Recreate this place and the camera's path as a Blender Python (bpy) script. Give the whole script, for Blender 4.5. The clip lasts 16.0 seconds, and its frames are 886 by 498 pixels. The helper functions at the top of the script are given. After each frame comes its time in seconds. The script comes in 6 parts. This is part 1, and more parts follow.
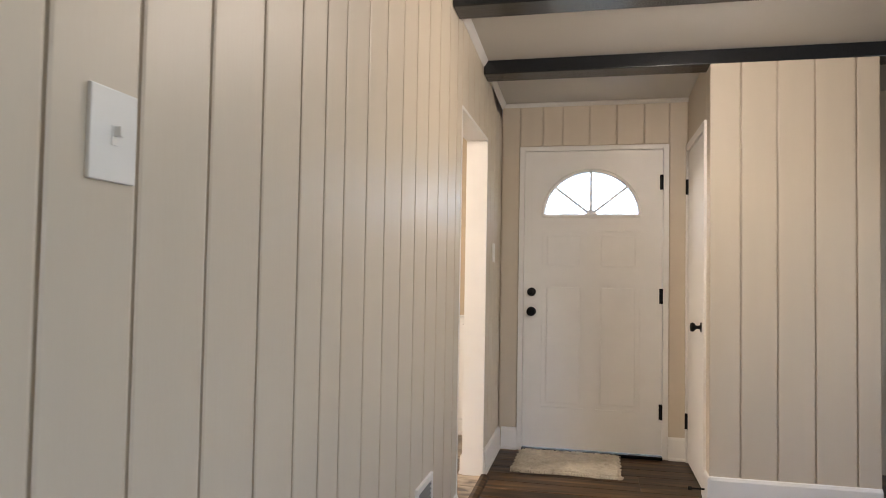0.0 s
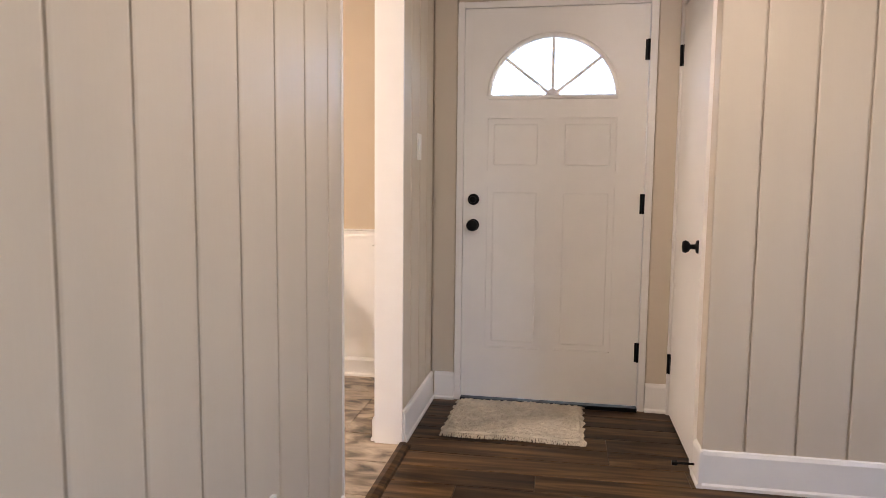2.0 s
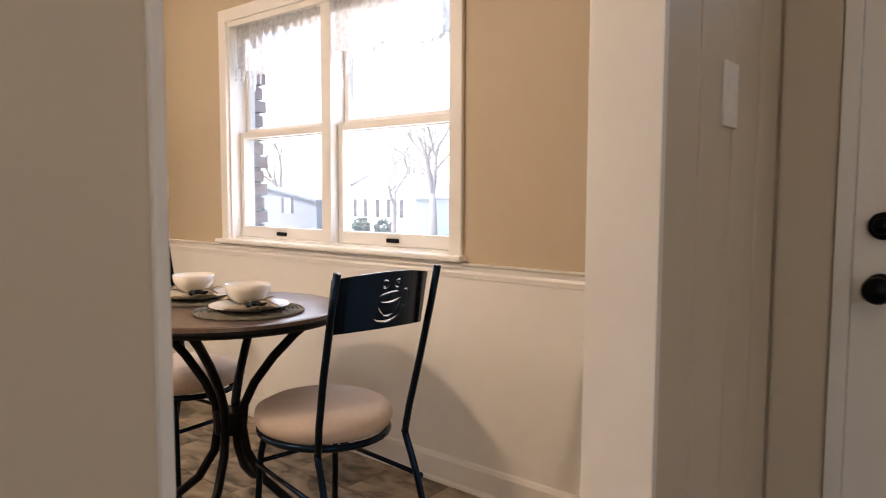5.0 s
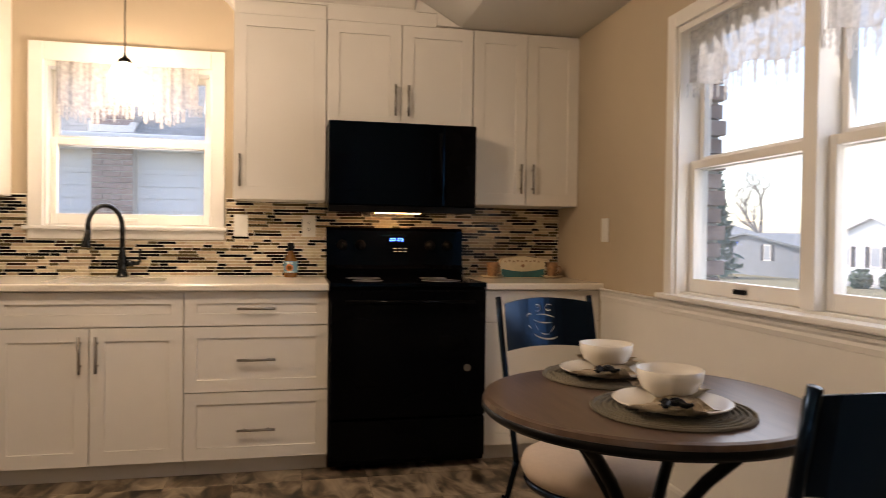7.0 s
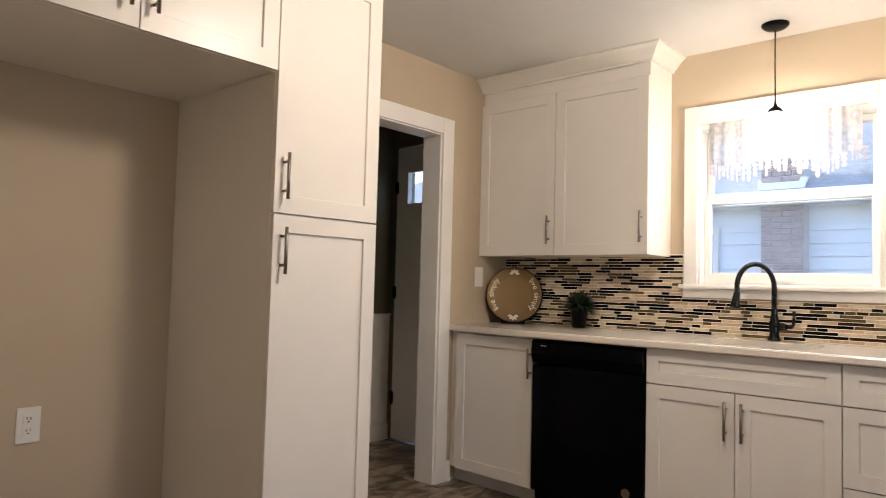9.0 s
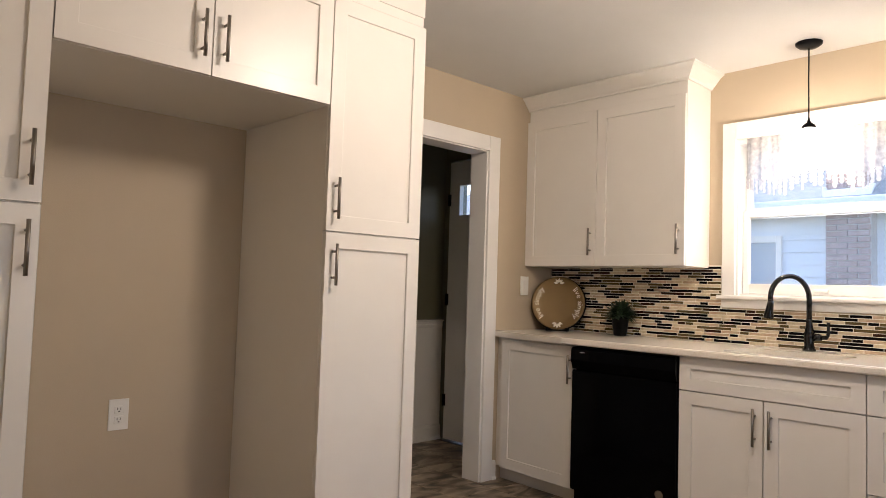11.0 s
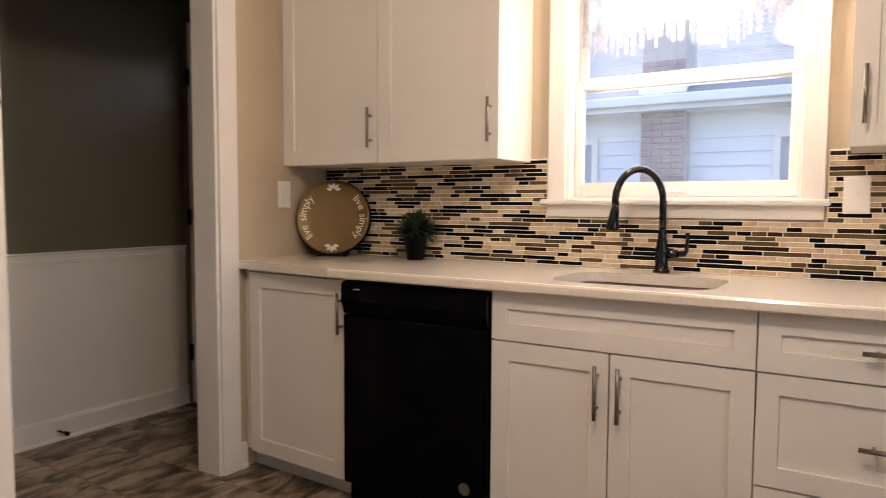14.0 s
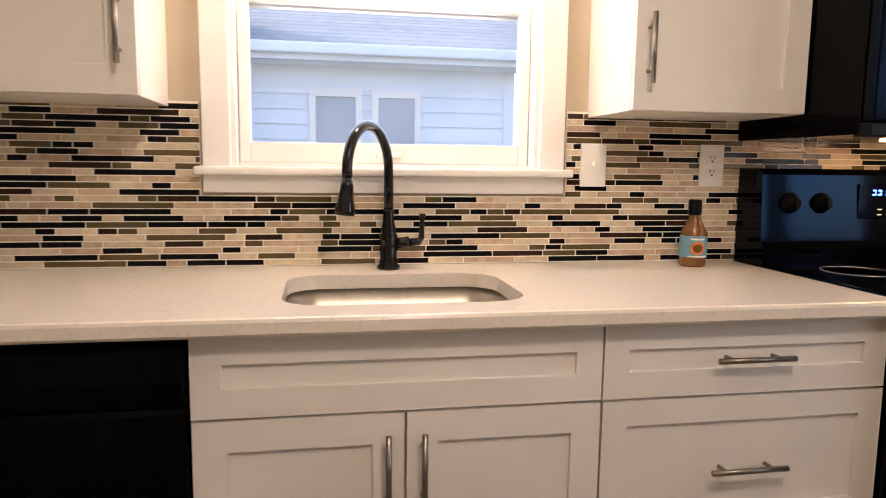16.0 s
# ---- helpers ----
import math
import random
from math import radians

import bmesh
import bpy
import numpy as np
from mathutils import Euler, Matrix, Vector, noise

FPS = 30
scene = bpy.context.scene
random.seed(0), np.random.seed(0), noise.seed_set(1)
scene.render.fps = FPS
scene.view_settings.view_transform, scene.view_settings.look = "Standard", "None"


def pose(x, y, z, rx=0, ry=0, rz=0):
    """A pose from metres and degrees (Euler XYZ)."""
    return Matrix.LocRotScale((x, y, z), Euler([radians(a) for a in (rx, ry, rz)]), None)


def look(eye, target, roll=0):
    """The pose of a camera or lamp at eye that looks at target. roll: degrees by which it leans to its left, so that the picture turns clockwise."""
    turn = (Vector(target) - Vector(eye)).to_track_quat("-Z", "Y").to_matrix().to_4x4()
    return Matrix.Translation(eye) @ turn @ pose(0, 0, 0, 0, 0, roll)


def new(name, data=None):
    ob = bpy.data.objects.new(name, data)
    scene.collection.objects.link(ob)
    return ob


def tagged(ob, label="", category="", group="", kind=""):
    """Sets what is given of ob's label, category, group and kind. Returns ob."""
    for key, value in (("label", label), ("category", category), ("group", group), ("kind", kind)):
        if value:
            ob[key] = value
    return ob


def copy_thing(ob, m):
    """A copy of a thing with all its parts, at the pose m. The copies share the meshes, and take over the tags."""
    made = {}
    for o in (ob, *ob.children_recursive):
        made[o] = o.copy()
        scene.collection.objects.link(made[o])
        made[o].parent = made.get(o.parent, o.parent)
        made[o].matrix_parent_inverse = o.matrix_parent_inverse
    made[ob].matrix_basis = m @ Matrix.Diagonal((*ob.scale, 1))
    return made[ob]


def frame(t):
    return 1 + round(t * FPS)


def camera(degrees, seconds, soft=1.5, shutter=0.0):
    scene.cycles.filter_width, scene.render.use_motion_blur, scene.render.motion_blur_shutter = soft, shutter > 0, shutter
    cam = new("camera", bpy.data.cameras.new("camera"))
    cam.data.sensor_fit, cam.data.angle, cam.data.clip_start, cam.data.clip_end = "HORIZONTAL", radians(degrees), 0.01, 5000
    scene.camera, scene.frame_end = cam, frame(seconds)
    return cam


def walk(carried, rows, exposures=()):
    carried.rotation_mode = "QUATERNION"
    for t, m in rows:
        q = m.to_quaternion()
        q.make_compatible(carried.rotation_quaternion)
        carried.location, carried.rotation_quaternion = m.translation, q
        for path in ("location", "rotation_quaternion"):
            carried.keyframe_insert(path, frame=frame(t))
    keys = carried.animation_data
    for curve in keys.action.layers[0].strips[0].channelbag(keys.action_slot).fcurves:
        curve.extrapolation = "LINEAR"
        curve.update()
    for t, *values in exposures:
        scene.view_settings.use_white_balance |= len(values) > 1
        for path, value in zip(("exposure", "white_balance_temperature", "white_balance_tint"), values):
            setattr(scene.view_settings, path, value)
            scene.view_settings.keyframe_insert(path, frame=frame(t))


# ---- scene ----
cam = camera(66.0, 16.0, soft=0.5, shutter=0.2)
PATH = [
    (0, (0.619, -4.733, 1.191), (0.194, -2.78, 1.265), 1.0),
    (0.5, (0.616, -4.462, 1.175), (0.246, -2.497, 1.157), 0.8),
    (1, (0.613, -4.167, 1.172), (0.269, -2.2, 1.062), 0.9),
    (1.5, (0.629, -3.885, 1.177), (0.285, -1.921, 1.016), 0.7),
    (2, (0.684, -3.561, 1.171), (0.34, -1.601, 0.975), 0.6),
    (2.5, (0.734, -3.24, 1.158), (0.362, -1.286, 0.945), 0.4),
    (3, (0.788, -2.9, 1.166), (0.317, -0.971, 0.929), 0.3),
    (3.5, (0.858, -2.558, 1.167), (0.182, -0.689, 0.938), 0.0),
    (4, (0.784, -2.237, 1.148), (-0.142, -0.477, 0.935), 0.2),
    (4.2, (0.699, -2.138, 1.145), (-0.285, -0.409, 0.942), 0.2),
    (6.3, (0.088, -1.225, 1.135), (-1.704, -0.34, 1.055), 0.5),
    (6.5, (0.024, -1.205, 1.139), (-1.826, -0.447, 1.067), 0.5),
    (7, (-0.126, -1.222, 1.137), (-2.082, -0.807, 1.106), 0.7),
    (7.5, (-0.247, -1.154, 1.117), (-2.242, -1.294, 1.147), 0.7),
    (8, (-0.327, -1.184, 1.09), (-2.237, -1.772, 1.177), 1.2),
    (8.5, (-0.412, -1.171, 1.093), (-2.14, -2.171, 1.207), 1.4),
    (9, (-0.41, -1.155, 1.146), (-1.914, -2.47, 1.25), 1.5),
    (9.2, (-0.386, -1.165, 1.160), (-1.852, -2.520, 1.263), 1.3),
    (11.3, (-0.307, -0.879, 1.173), (-1.673, -2.335, 1.287), 1.8),
    (11.5, (-0.382, -0.876, 1.164), (-1.763, -2.317, 1.28), 1.1),
    (12, (-0.666, -0.944, 1.166), (-2.072, -2.362, 1.277), 0.9),
    (12.5, (-0.917, -0.996, 1.156), (-2.347, -2.392, 1.22), 0.7),
    (13, (-1.157, -1.084, 1.156), (-2.606, -2.461, 1.123), 0.7),
    (13.5, (-1.326, -1.268, 1.156), (-2.837, -2.575, 1.07), 0.3),
    (14, (-1.477, -1.498, 1.157), (-3.171, -2.553, 1.027), 0.3),
    (14.5, (-1.630, -1.800, 1.178), (-3.530, -2.402, 0.998), 0.5),
    (15, (-1.760, -2.070, 1.198), (-3.734, -2.312, 0.983), 0.6),
    (15.5, (-1.967, -2.232, 1.192), (-3.952, -2.192, 0.956), 0.5),
    (16, (-2.186, -2.296, 1.189), (-4.141, -1.949, 0.946), 0.7),
]
walk(cam, [(r[0], look(*r[1:])) for r in PATH],
     [(0.0, 3.68, 6550, 16), (1.0, 3.78, 6350, 14), (2.0, 3.75, 6600, 23), (2.5, 3.66, 6700, 24), (3.5, 3.4, 6650, 21), (4.2, 3.05, 7050, 22), (6.3, 2.34, 7350, 20), (6.6, 2.19, 7500, 21),
      (7.0, 1.9, 7800, 20), (7.4, 2.24, 7550, 20), (8.0, 2.2, 6600, 18), (9.0, 2.08, 6350, 16), (12.0, 2.16, 6450, 18), (13.5, 2.08, 6850, 21), (15.0, 2.14, 6800, 22), (16.0, 2.1, 6800, 22)])

# ---- world, sun and lamps ----
world = bpy.data.worlds.new("world")
scene.world = world
world.use_nodes = True
wn = world.node_tree
sky = wn.nodes.new("ShaderNodeTexSky")
sky.sky_type = "NISHITA"
sky.sun_disc = False
sky.sun_elevation, sky.sun_rotation = radians(55), radians(200)
sky.air_density, sky.dust_density, sky.ozone_density = 1.0, 1.5, 3.0
wn.links.new(sky.outputs[0], wn.nodes["Background"].inputs[0])
wn.nodes["Background"].inputs[1].default_value = 0.14


def lamp(name, kind, power, colour, place, target=None, size=None, size_y=None, angle=None):
    data = bpy.data.lights.new(name, kind)
    data.energy, data.color = power, colour
    if kind == "AREA":
        data.shape, data.size, data.size_y = "RECTANGLE", size, size_y
    if kind == "POINT":
        data.shadow_soft_size = size
    if kind == "SUN":
        data.angle = radians(angle)
    ob = new(name, data)
    ob.matrix_world = look(place, target) if target else pose(*place)
    return ob


lamp("sun", "SUN", 1.1, (1, 0.96, 0.92), (-5, -14, 20), (0, 0, 0), angle=14)
WARM = (1.0, 0.865, 0.70)
lamp("kitchen_ceiling_lamp", "POINT", 11.5, WARM, (-2.12, -1.92, 2.26), size=0.11)
lamp("pendant_bulb_lamp", "POINT", 2.0, WARM, (-3.86, -2.09, 1.90), size=0.04)
lamp("hood_lamp", "AREA", 0.35, (1, 0.62, 0.30), (-3.78, -0.70, 1.262), (-3.83, -0.70, 0.9), size=0.25, size_y=0.05)
# Unseen fill added behind the start, standing in for light from that room.
lamp("living_fill_lamp", "POINT", 0.8, (1.0, 0.89, 0.75), (2.6, -5.6, 2.25), size=0.15)
# Added fill without a fixture, to brighten the door and panelled walls.
lamp("hall_fill_lamp", "POINT", 2.9, (1.0, 0.89, 0.76), (1.15, -2.1, 2.28), size=0.12)
# Daylight fill in an added, unseen opening of the east wall.
lamp("living_daylight_fill", "AREA", 2.4, (0.86, 0.93, 1.0), (4.02, -4.6, 1.5), (0, -4.4, 1.3), size=1.7, size_y=1.2)
lamp("dining_window_light", "AREA", 2.0, (0.90, 0.95, 1.0), (-1.97, 0.46, 1.47), (-1.9, -2, 1.0), size=1.3, size_y=1.0)
lamp("sink_window_light", "AREA", 0.7, (0.82, 0.91, 1.0), (-4.19, -2.115, 1.6), (0, -2.1, 1.2), size=0.65, size_y=0.7)

# ---- materials ----


def mat(name, colour, rough=0.5, metal=0.0, vary=0.06, scale=12.0, bump=0.05, bscale=None, fine=None, coat=0.0, stretch=(1, 1, 1), spec=0.5, window_tint=None):
    """A painted or plain surface: colour with two scales of variation, roughness variation and fine relief."""
    m = bpy.data.materials.new(name)
    m.use_nodes = True
    t = m.node_tree
    p = t.nodes["Principled BSDF"]
    p.inputs["Metallic"].default_value, p.inputs["Coat Weight"].default_value = metal, coat
    p.inputs["Specular IOR Level"].default_value = spec
    # Colours the reflections themselves, for the blue of window light.
    if window_tint:
        p.inputs["Specular Tint"].default_value = (*window_tint, 1)
    co = t.nodes.new("ShaderNodeTexCoord")
    mp = t.nodes.new("ShaderNodeMapping")
    mp.inputs["Scale"].default_value = stretch
    t.links.new(co.outputs["Object"], mp.inputs[0])
    big = t.nodes.new("ShaderNodeTexNoise")
    big.inputs["Scale"].default_value, big.inputs["Detail"].default_value = scale * 0.18, 3
    small = t.nodes.new("ShaderNodeTexNoise")
    small.inputs["Scale"].default_value, small.inputs["Detail"].default_value = scale, 6
    for n in (big, small):
        t.links.new(mp.outputs[0], n.inputs["Vector"])
    add = t.nodes.new("ShaderNodeMath")
    add.operation = "ADD"
    t.links.new(big.outputs[0], add.inputs[0])
    t.links.new(small.outputs[0], add.inputs[1])
    ramp = t.nodes.new("ShaderNodeMapRange")
    ramp.inputs[1].default_value, ramp.inputs[2].default_value = 0.6, 1.4
    ramp.inputs[3].default_value, ramp.inputs[4].default_value = 1 - vary, 1 + vary
    t.links.new(add.outputs[0], ramp.inputs[0])
    mul = t.nodes.new("ShaderNodeVectorMath")
    mul.operation = "SCALE"
    mul.inputs[0].default_value = colour
    t.links.new(ramp.outputs[0], mul.inputs["Scale"])
    t.links.new(mul.outputs[0], p.inputs["Base Color"])
    rr = t.nodes.new("ShaderNodeMapRange")
    rr.inputs[3].default_value, rr.inputs[4].default_value = max(0.02, rough - 0.06), min(1, rough + 0.08)
    t.links.new(small.outputs[0], rr.inputs[0])
    t.links.new(rr.outputs[0], p.inputs["Roughness"])
    if bump:
        g = t.nodes.new("ShaderNodeTexNoise")
        g.inputs["Scale"].default_value, g.inputs["Detail"].default_value = bscale or scale * 12, 4
        t.links.new(mp.outputs[0], g.inputs["Vector"])
        b = t.nodes.new("ShaderNodeBump")
        b.inputs["Strength"].default_value, b.inputs["Distance"].default_value = bump, 0.004
        t.links.new(g.outputs[0], b.inputs["Height"])
        t.links.new(b.outputs[0], p.inputs["Normal"])
    return m


def ramp_mat(name, stops, scale, rough, stretch=(1, 1, 1), bump=0.1, distort=0.0, shift=4.0, detail=6, metal=0.0, spec=0.5, pieces=0.18):
    """A mottled surface: a noise through a colour ramp, shifted from piece to piece."""
    m = bpy.data.materials.new(name)
    m.use_nodes = True
    t = m.node_tree
    p = t.nodes["Principled BSDF"]
    p.inputs["Roughness"].default_value, p.inputs["Metallic"].default_value = rough, metal
    p.inputs["Specular IOR Level"].default_value = spec
    co = t.nodes.new("ShaderNodeTexCoord")
    info = t.nodes.new("ShaderNodeObjectInfo")
    geo = t.nodes.new("ShaderNodeNewGeometry")
    s = t.nodes.new("ShaderNodeMath")
    s.operation = "ADD"
    t.links.new(info.outputs["Random"], s.inputs[0])
    t.links.new(geo.outputs["Random Per Island"], s.inputs[1])
    sc = t.nodes.new("ShaderNodeMath")
    sc.operation = "MULTIPLY"
    sc.inputs[1].default_value = shift
    t.links.new(s.outputs[0], sc.inputs[0])
    off = t.nodes.new("ShaderNodeVectorMath")
    t.links.new(co.outputs["Object"], off.inputs[0])
    t.links.new(sc.outputs[0], off.inputs[1])
    mp = t.nodes.new("ShaderNodeMapping")
    mp.inputs["Scale"].default_value = stretch
    t.links.new(off.outputs[0], mp.inputs[0])
    n = t.nodes.new("ShaderNodeTexNoise")
    n.inputs["Scale"].default_value, n.inputs["Detail"].default_value, n.inputs["Distortion"].default_value = scale, detail, distort
    t.links.new(mp.outputs[0], n.inputs["Vector"])
    r = t.nodes.new("ShaderNodeValToRGB")
    while len(r.color_ramp.elements) < len(stops):
        r.color_ramp.elements.new(0.5)
    for e, (at, c) in zip(r.color_ramp.elements, stops):
        e.position, e.color = at, (*c, 1)
    t.links.new(n.outputs[0], r.inputs[0])
    hue = t.nodes.new("ShaderNodeHueSaturation")
    v = t.nodes.new("ShaderNodeMapRange")
    v.inputs[2].default_value = 2.0
    v.inputs[3].default_value, v.inputs[4].default_value = 1 - pieces, 1 + pieces
    t.links.new(s.outputs[0], v.inputs[0])
    t.links.new(v.outputs[0], hue.inputs["Value"])
    t.links.new(r.outputs[0], hue.inputs["Color"])
    t.links.new(hue.outputs[0], p.inputs["Base Color"])
    if bump:
        b = t.nodes.new("ShaderNodeBump")
        b.inputs["Strength"].default_value, b.inputs["Distance"].default_value = bump, 0.003
        t.links.new(n.outputs[0], b.inputs["Height"])
        t.links.new(b.outputs[0], p.inputs["Normal"])
    return m


def glow(name, colour, strength):
    m = bpy.data.materials.new(name)
    m.use_nodes = True
    p = m.node_tree.nodes["Principled BSDF"]
    p.inputs["Base Color"].default_value = (*colour, 1)
    p.inputs["Emission Color"].default_value = (*colour, 1)
    p.inputs["Emission Strength"].default_value = strength
    return m


def sheer(name, colour, clear, even=False, haze=0.0):
    """Thin woven cloth or clear glass: part see-through."""
    m = bpy.data.materials.new(name)
    m.use_nodes = True
    t = m.node_tree
    t.nodes.remove(t.nodes["Principled BSDF"])
    out = t.nodes["Material Output"]
    tr = t.nodes.new("ShaderNodeBsdfTransparent")
    mix = t.nodes.new("ShaderNodeMixShader")
    if colour:
        a = t.nodes.new("ShaderNodeBsdfDiffuse")
        b = t.nodes.new("ShaderNodeBsdfTranslucent")
        a.inputs[0].default_value = b.inputs[0].default_value = (*colour, 1)
        body = t.nodes.new("ShaderNodeMixShader")
        t.links.new(a.outputs[0], body.inputs[1])
        t.links.new(b.outputs[0], body.inputs[2])
        co = t.nodes.new("ShaderNodeTexCoord")
        n = t.nodes.new("ShaderNodeTexNoise")
        n.inputs["Scale"].default_value = 45
        t.links.new(co.outputs["Object"], n.inputs["Vector"])
        r = t.nodes.new("ShaderNodeMapRange")
        r.inputs[1].default_value, r.inputs[2].default_value = 0.3, 0.7
        r.inputs[3].default_value, r.inputs[4].default_value = (1 - clear, 1 - clear) if even else (1 - clear - 0.2, 1 - clear + 0.2)
        t.links.new(n.outputs[0], r.inputs[0])
        t.links.new(r.outputs[0], mix.inputs[0])
    else:
        body = t.nodes.new("ShaderNodeBsdfGlossy")
        body.inputs["Roughness"].default_value = 0.02
        mix.inputs[0].default_value = 1 - clear
    t.links.new(tr.outputs[0], mix.inputs[1])
    t.links.new(body.outputs[0], mix.inputs[2])
    last = mix
    # Pale translucent film that puts a hazy veil into the pane itself.
    if haze:
        film = t.nodes.new("ShaderNodeBsdfTranslucent")
        film.inputs[0].default_value = (0.82, 0.87, 0.92, 1)
        co = t.nodes.new("ShaderNodeTexCoord")
        n = t.nodes.new("ShaderNodeTexNoise")
        n.inputs["Scale"].default_value = 5
        t.links.new(co.outputs["Object"], n.inputs["Vector"])
        r = t.nodes.new("ShaderNodeMapRange")
        r.inputs[1].default_value, r.inputs[2].default_value = 0.3, 0.7
        r.inputs[3].default_value, r.inputs[4].default_value = haze * 0.7, haze * 1.3
        t.links.new(n.outputs[0], r.inputs[0])
        last = t.nodes.new("ShaderNodeMixShader")
        t.links.new(r.outputs[0], last.inputs[0])
        t.links.new(mix.outputs[0], last.inputs[1])
        t.links.new(film.outputs[0], last.inputs[2])
    t.links.new(last.outputs[0], out.inputs[0])
    return m


BEIGE = mat("beige_wall_paint", (0.515, 0.42, 0.30), 0.6, vary=0.04, scale=6, bump=0.12, bscale=260)
PANEL = mat("greige_panel_paint", (0.60, 0.52, 0.41), 0.42, vary=0.05, scale=9, bump=0.06, bscale=120, stretch=(1, 1, 0.15))
TRIM = mat("white_trim_paint", (0.80, 0.775, 0.73), 0.35, vary=0.03, scale=9, bump=0.04, bscale=90)
CEIL = mat("white_ceiling_paint", (0.64, 0.62, 0.58), 0.8, vary=0.03, scale=5, bump=0.25, bscale=160)
CAB = mat("white_cabinet_lacquer", (0.77, 0.735, 0.675), 0.33, vary=0.02, scale=8, bump=0.02, bscale=60)
TOE = mat("grey_toe_kick_paint", (0.62, 0.60, 0.57), 0.5)
QUARTZ = ramp_mat("cream_quartz", [(0.3, (0.78, 0.72, 0.63)), (0.62, (0.74, 0.68, 0.585)), (0.70, (0.66, 0.58, 0.48)), (0.74, (0.75, 0.69, 0.60))], 130, 0.16, bump=0.0, shift=0.0, detail=8, pieces=0.0)
BLACK = mat("black_appliance_enamel", (0.0015, 0.0015, 0.002), 0.12, vary=0.1, scale=5, bump=0.0, spec=0.06)
# Blue of the window's reflection is put into the glass by its tint.
BLACKGLASS = mat("black_glass", (0.0015, 0.0015, 0.002), 0.06, vary=0.1, scale=4, bump=0.0, spec=0.20, window_tint=(0.08, 0.42, 1.0))
BLACKMAT = mat("black_satin_metal", (0.003, 0.003, 0.0035), 0.36, vary=0.15, scale=20, bump=0.05, spec=0.12)
BRONZE = mat("dark_bronze", (0.003, 0.004, 0.0045), 0.10, vary=0.2, scale=25, bump=0.0, spec=0.45)
# Chair enamel is black; its blue window reflection comes from the tint.
CHAIRBLACK = mat("black_chair_enamel", (0.003, 0.0035, 0.005), 0.20, vary=0.15, scale=20, bump=0.0, spec=0.40, window_tint=(0.16, 0.48, 1.0))
NICKEL = mat("brushed_nickel", (0.30, 0.27, 0.235), 0.32, metal=1.0, vary=0.1, scale=40, bump=0.06)
STEEL = mat("stainless_steel", (0.42, 0.385, 0.33), 0.36, metal=1.0, vary=0.12, scale=14, bump=0.05, stretch=(1, 8, 1))
BEAM = mat("black_stained_beam", (0.010, 0.012, 0.015), 0.22, vary=0.3, scale=14, bump=0.25, bscale=40, stretch=(0.2, 2, 2))
PLASTIC = mat("white_plate_plastic", (0.82, 0.80, 0.75), 0.3, vary=0.02, bump=0.0)
VENTGREY = mat("grey_vent_paint", (0.16, 0.16, 0.155), 0.5)
DARK = mat("dark_slot", (0.02, 0.02, 0.02), 0.6)
GROUT = mat("cream_grout", (0.86, 0.80, 0.70), 0.85, vary=0.1, scale=30, bump=0.3)
TILES = [
    mat("black_glass_tile", (0.004, 0.004, 0.005), 0.10, vary=0.3, scale=30, bump=0.0, spec=0.12),
    mat("dark_brown_glass_tile", (0.032, 0.014, 0.008), 0.12, vary=0.3, scale=30, bump=0.02, spec=0.25),
    mat("olive_brown_glass_tile", (0.105, 0.076, 0.032), 0.14, vary=0.2, scale=30, bump=0.02, spec=0.25),
    ramp_mat("cream_stone_tile", [(0.3, (0.72, 0.60, 0.43)), (0.7, (0.54, 0.43, 0.29))], 40, 0.45, shift=9),
    ramp_mat("rose_stone_tile", [(0.3, (0.62, 0.46, 0.32)), (0.7, (0.44, 0.31, 0.20))], 45, 0.45, shift=9),
]
PLANK = ramp_mat("brown_plank_floor", [(0.30, (0.009, 0.005, 0.0025)), (0.46, (0.042, 0.022, 0.009)), (0.60, (0.095, 0.051, 0.020)), (0.78, (0.20, 0.115, 0.05))], 3.2, 0.34, stretch=(0.5, 6, 1), distort=0.9, bump=0.08, shift=7, spec=0.10, pieces=0.35)
VINYL = ramp_mat("mottled_slate_vinyl", [(0.32, (0.018, 0.013, 0.009)), (0.42, (0.12, 0.085, 0.052)), (0.54, (0.30, 0.235, 0.165)), (0.72, (0.50, 0.395, 0.28))], 5.0, 0.34, stretch=(0.8, 1.6, 1), distort=1.4, bump=0.12, shift=5, spec=0.4, pieces=0.22)
JOINT = mat("dark_floor_joint", (0.07, 0.05, 0.035), 0.7)
# The panes carry the outdoor haze and bloom as a faint milky film.
GLASS = sheer("window_glass", None, 0.96, haze=0.035)
LACE = sheer("white_lace", (0.52, 0.50, 0.49), 0.20)
FROST = sheer("frosted_glass", (0.9, 0.9, 0.9), 0.72, True)
CUSHION = mat("beige_cushion_cloth", (0.52, 0.42, 0.34), 0.85, vary=0.06, scale=60, bump=0.35, bscale=500)
TABLETOP = ramp_mat("dark_brown_table_laminate", [(0.3, (0.075, 0.045, 0.032)), (0.7, (0.12, 0.075, 0.05))], 6, 0.28, stretch=(1, 8, 1), shift=0)
WHITEWARE = mat("white_glazed_ceramic", (0.80, 0.76, 0.69), 0.14, vary=0.02, bump=0.0)
WOVEN = mat("olive_grey_woven_mat", (0.17, 0.15, 0.11), 0.85, vary=0.25, scale=90, bump=0.6, bscale=420)
NAPKIN = mat("cream_napkin_cloth", (0.60, 0.50, 0.36), 0.9, vary=0.12, scale=40, bump=0.4, bscale=500)
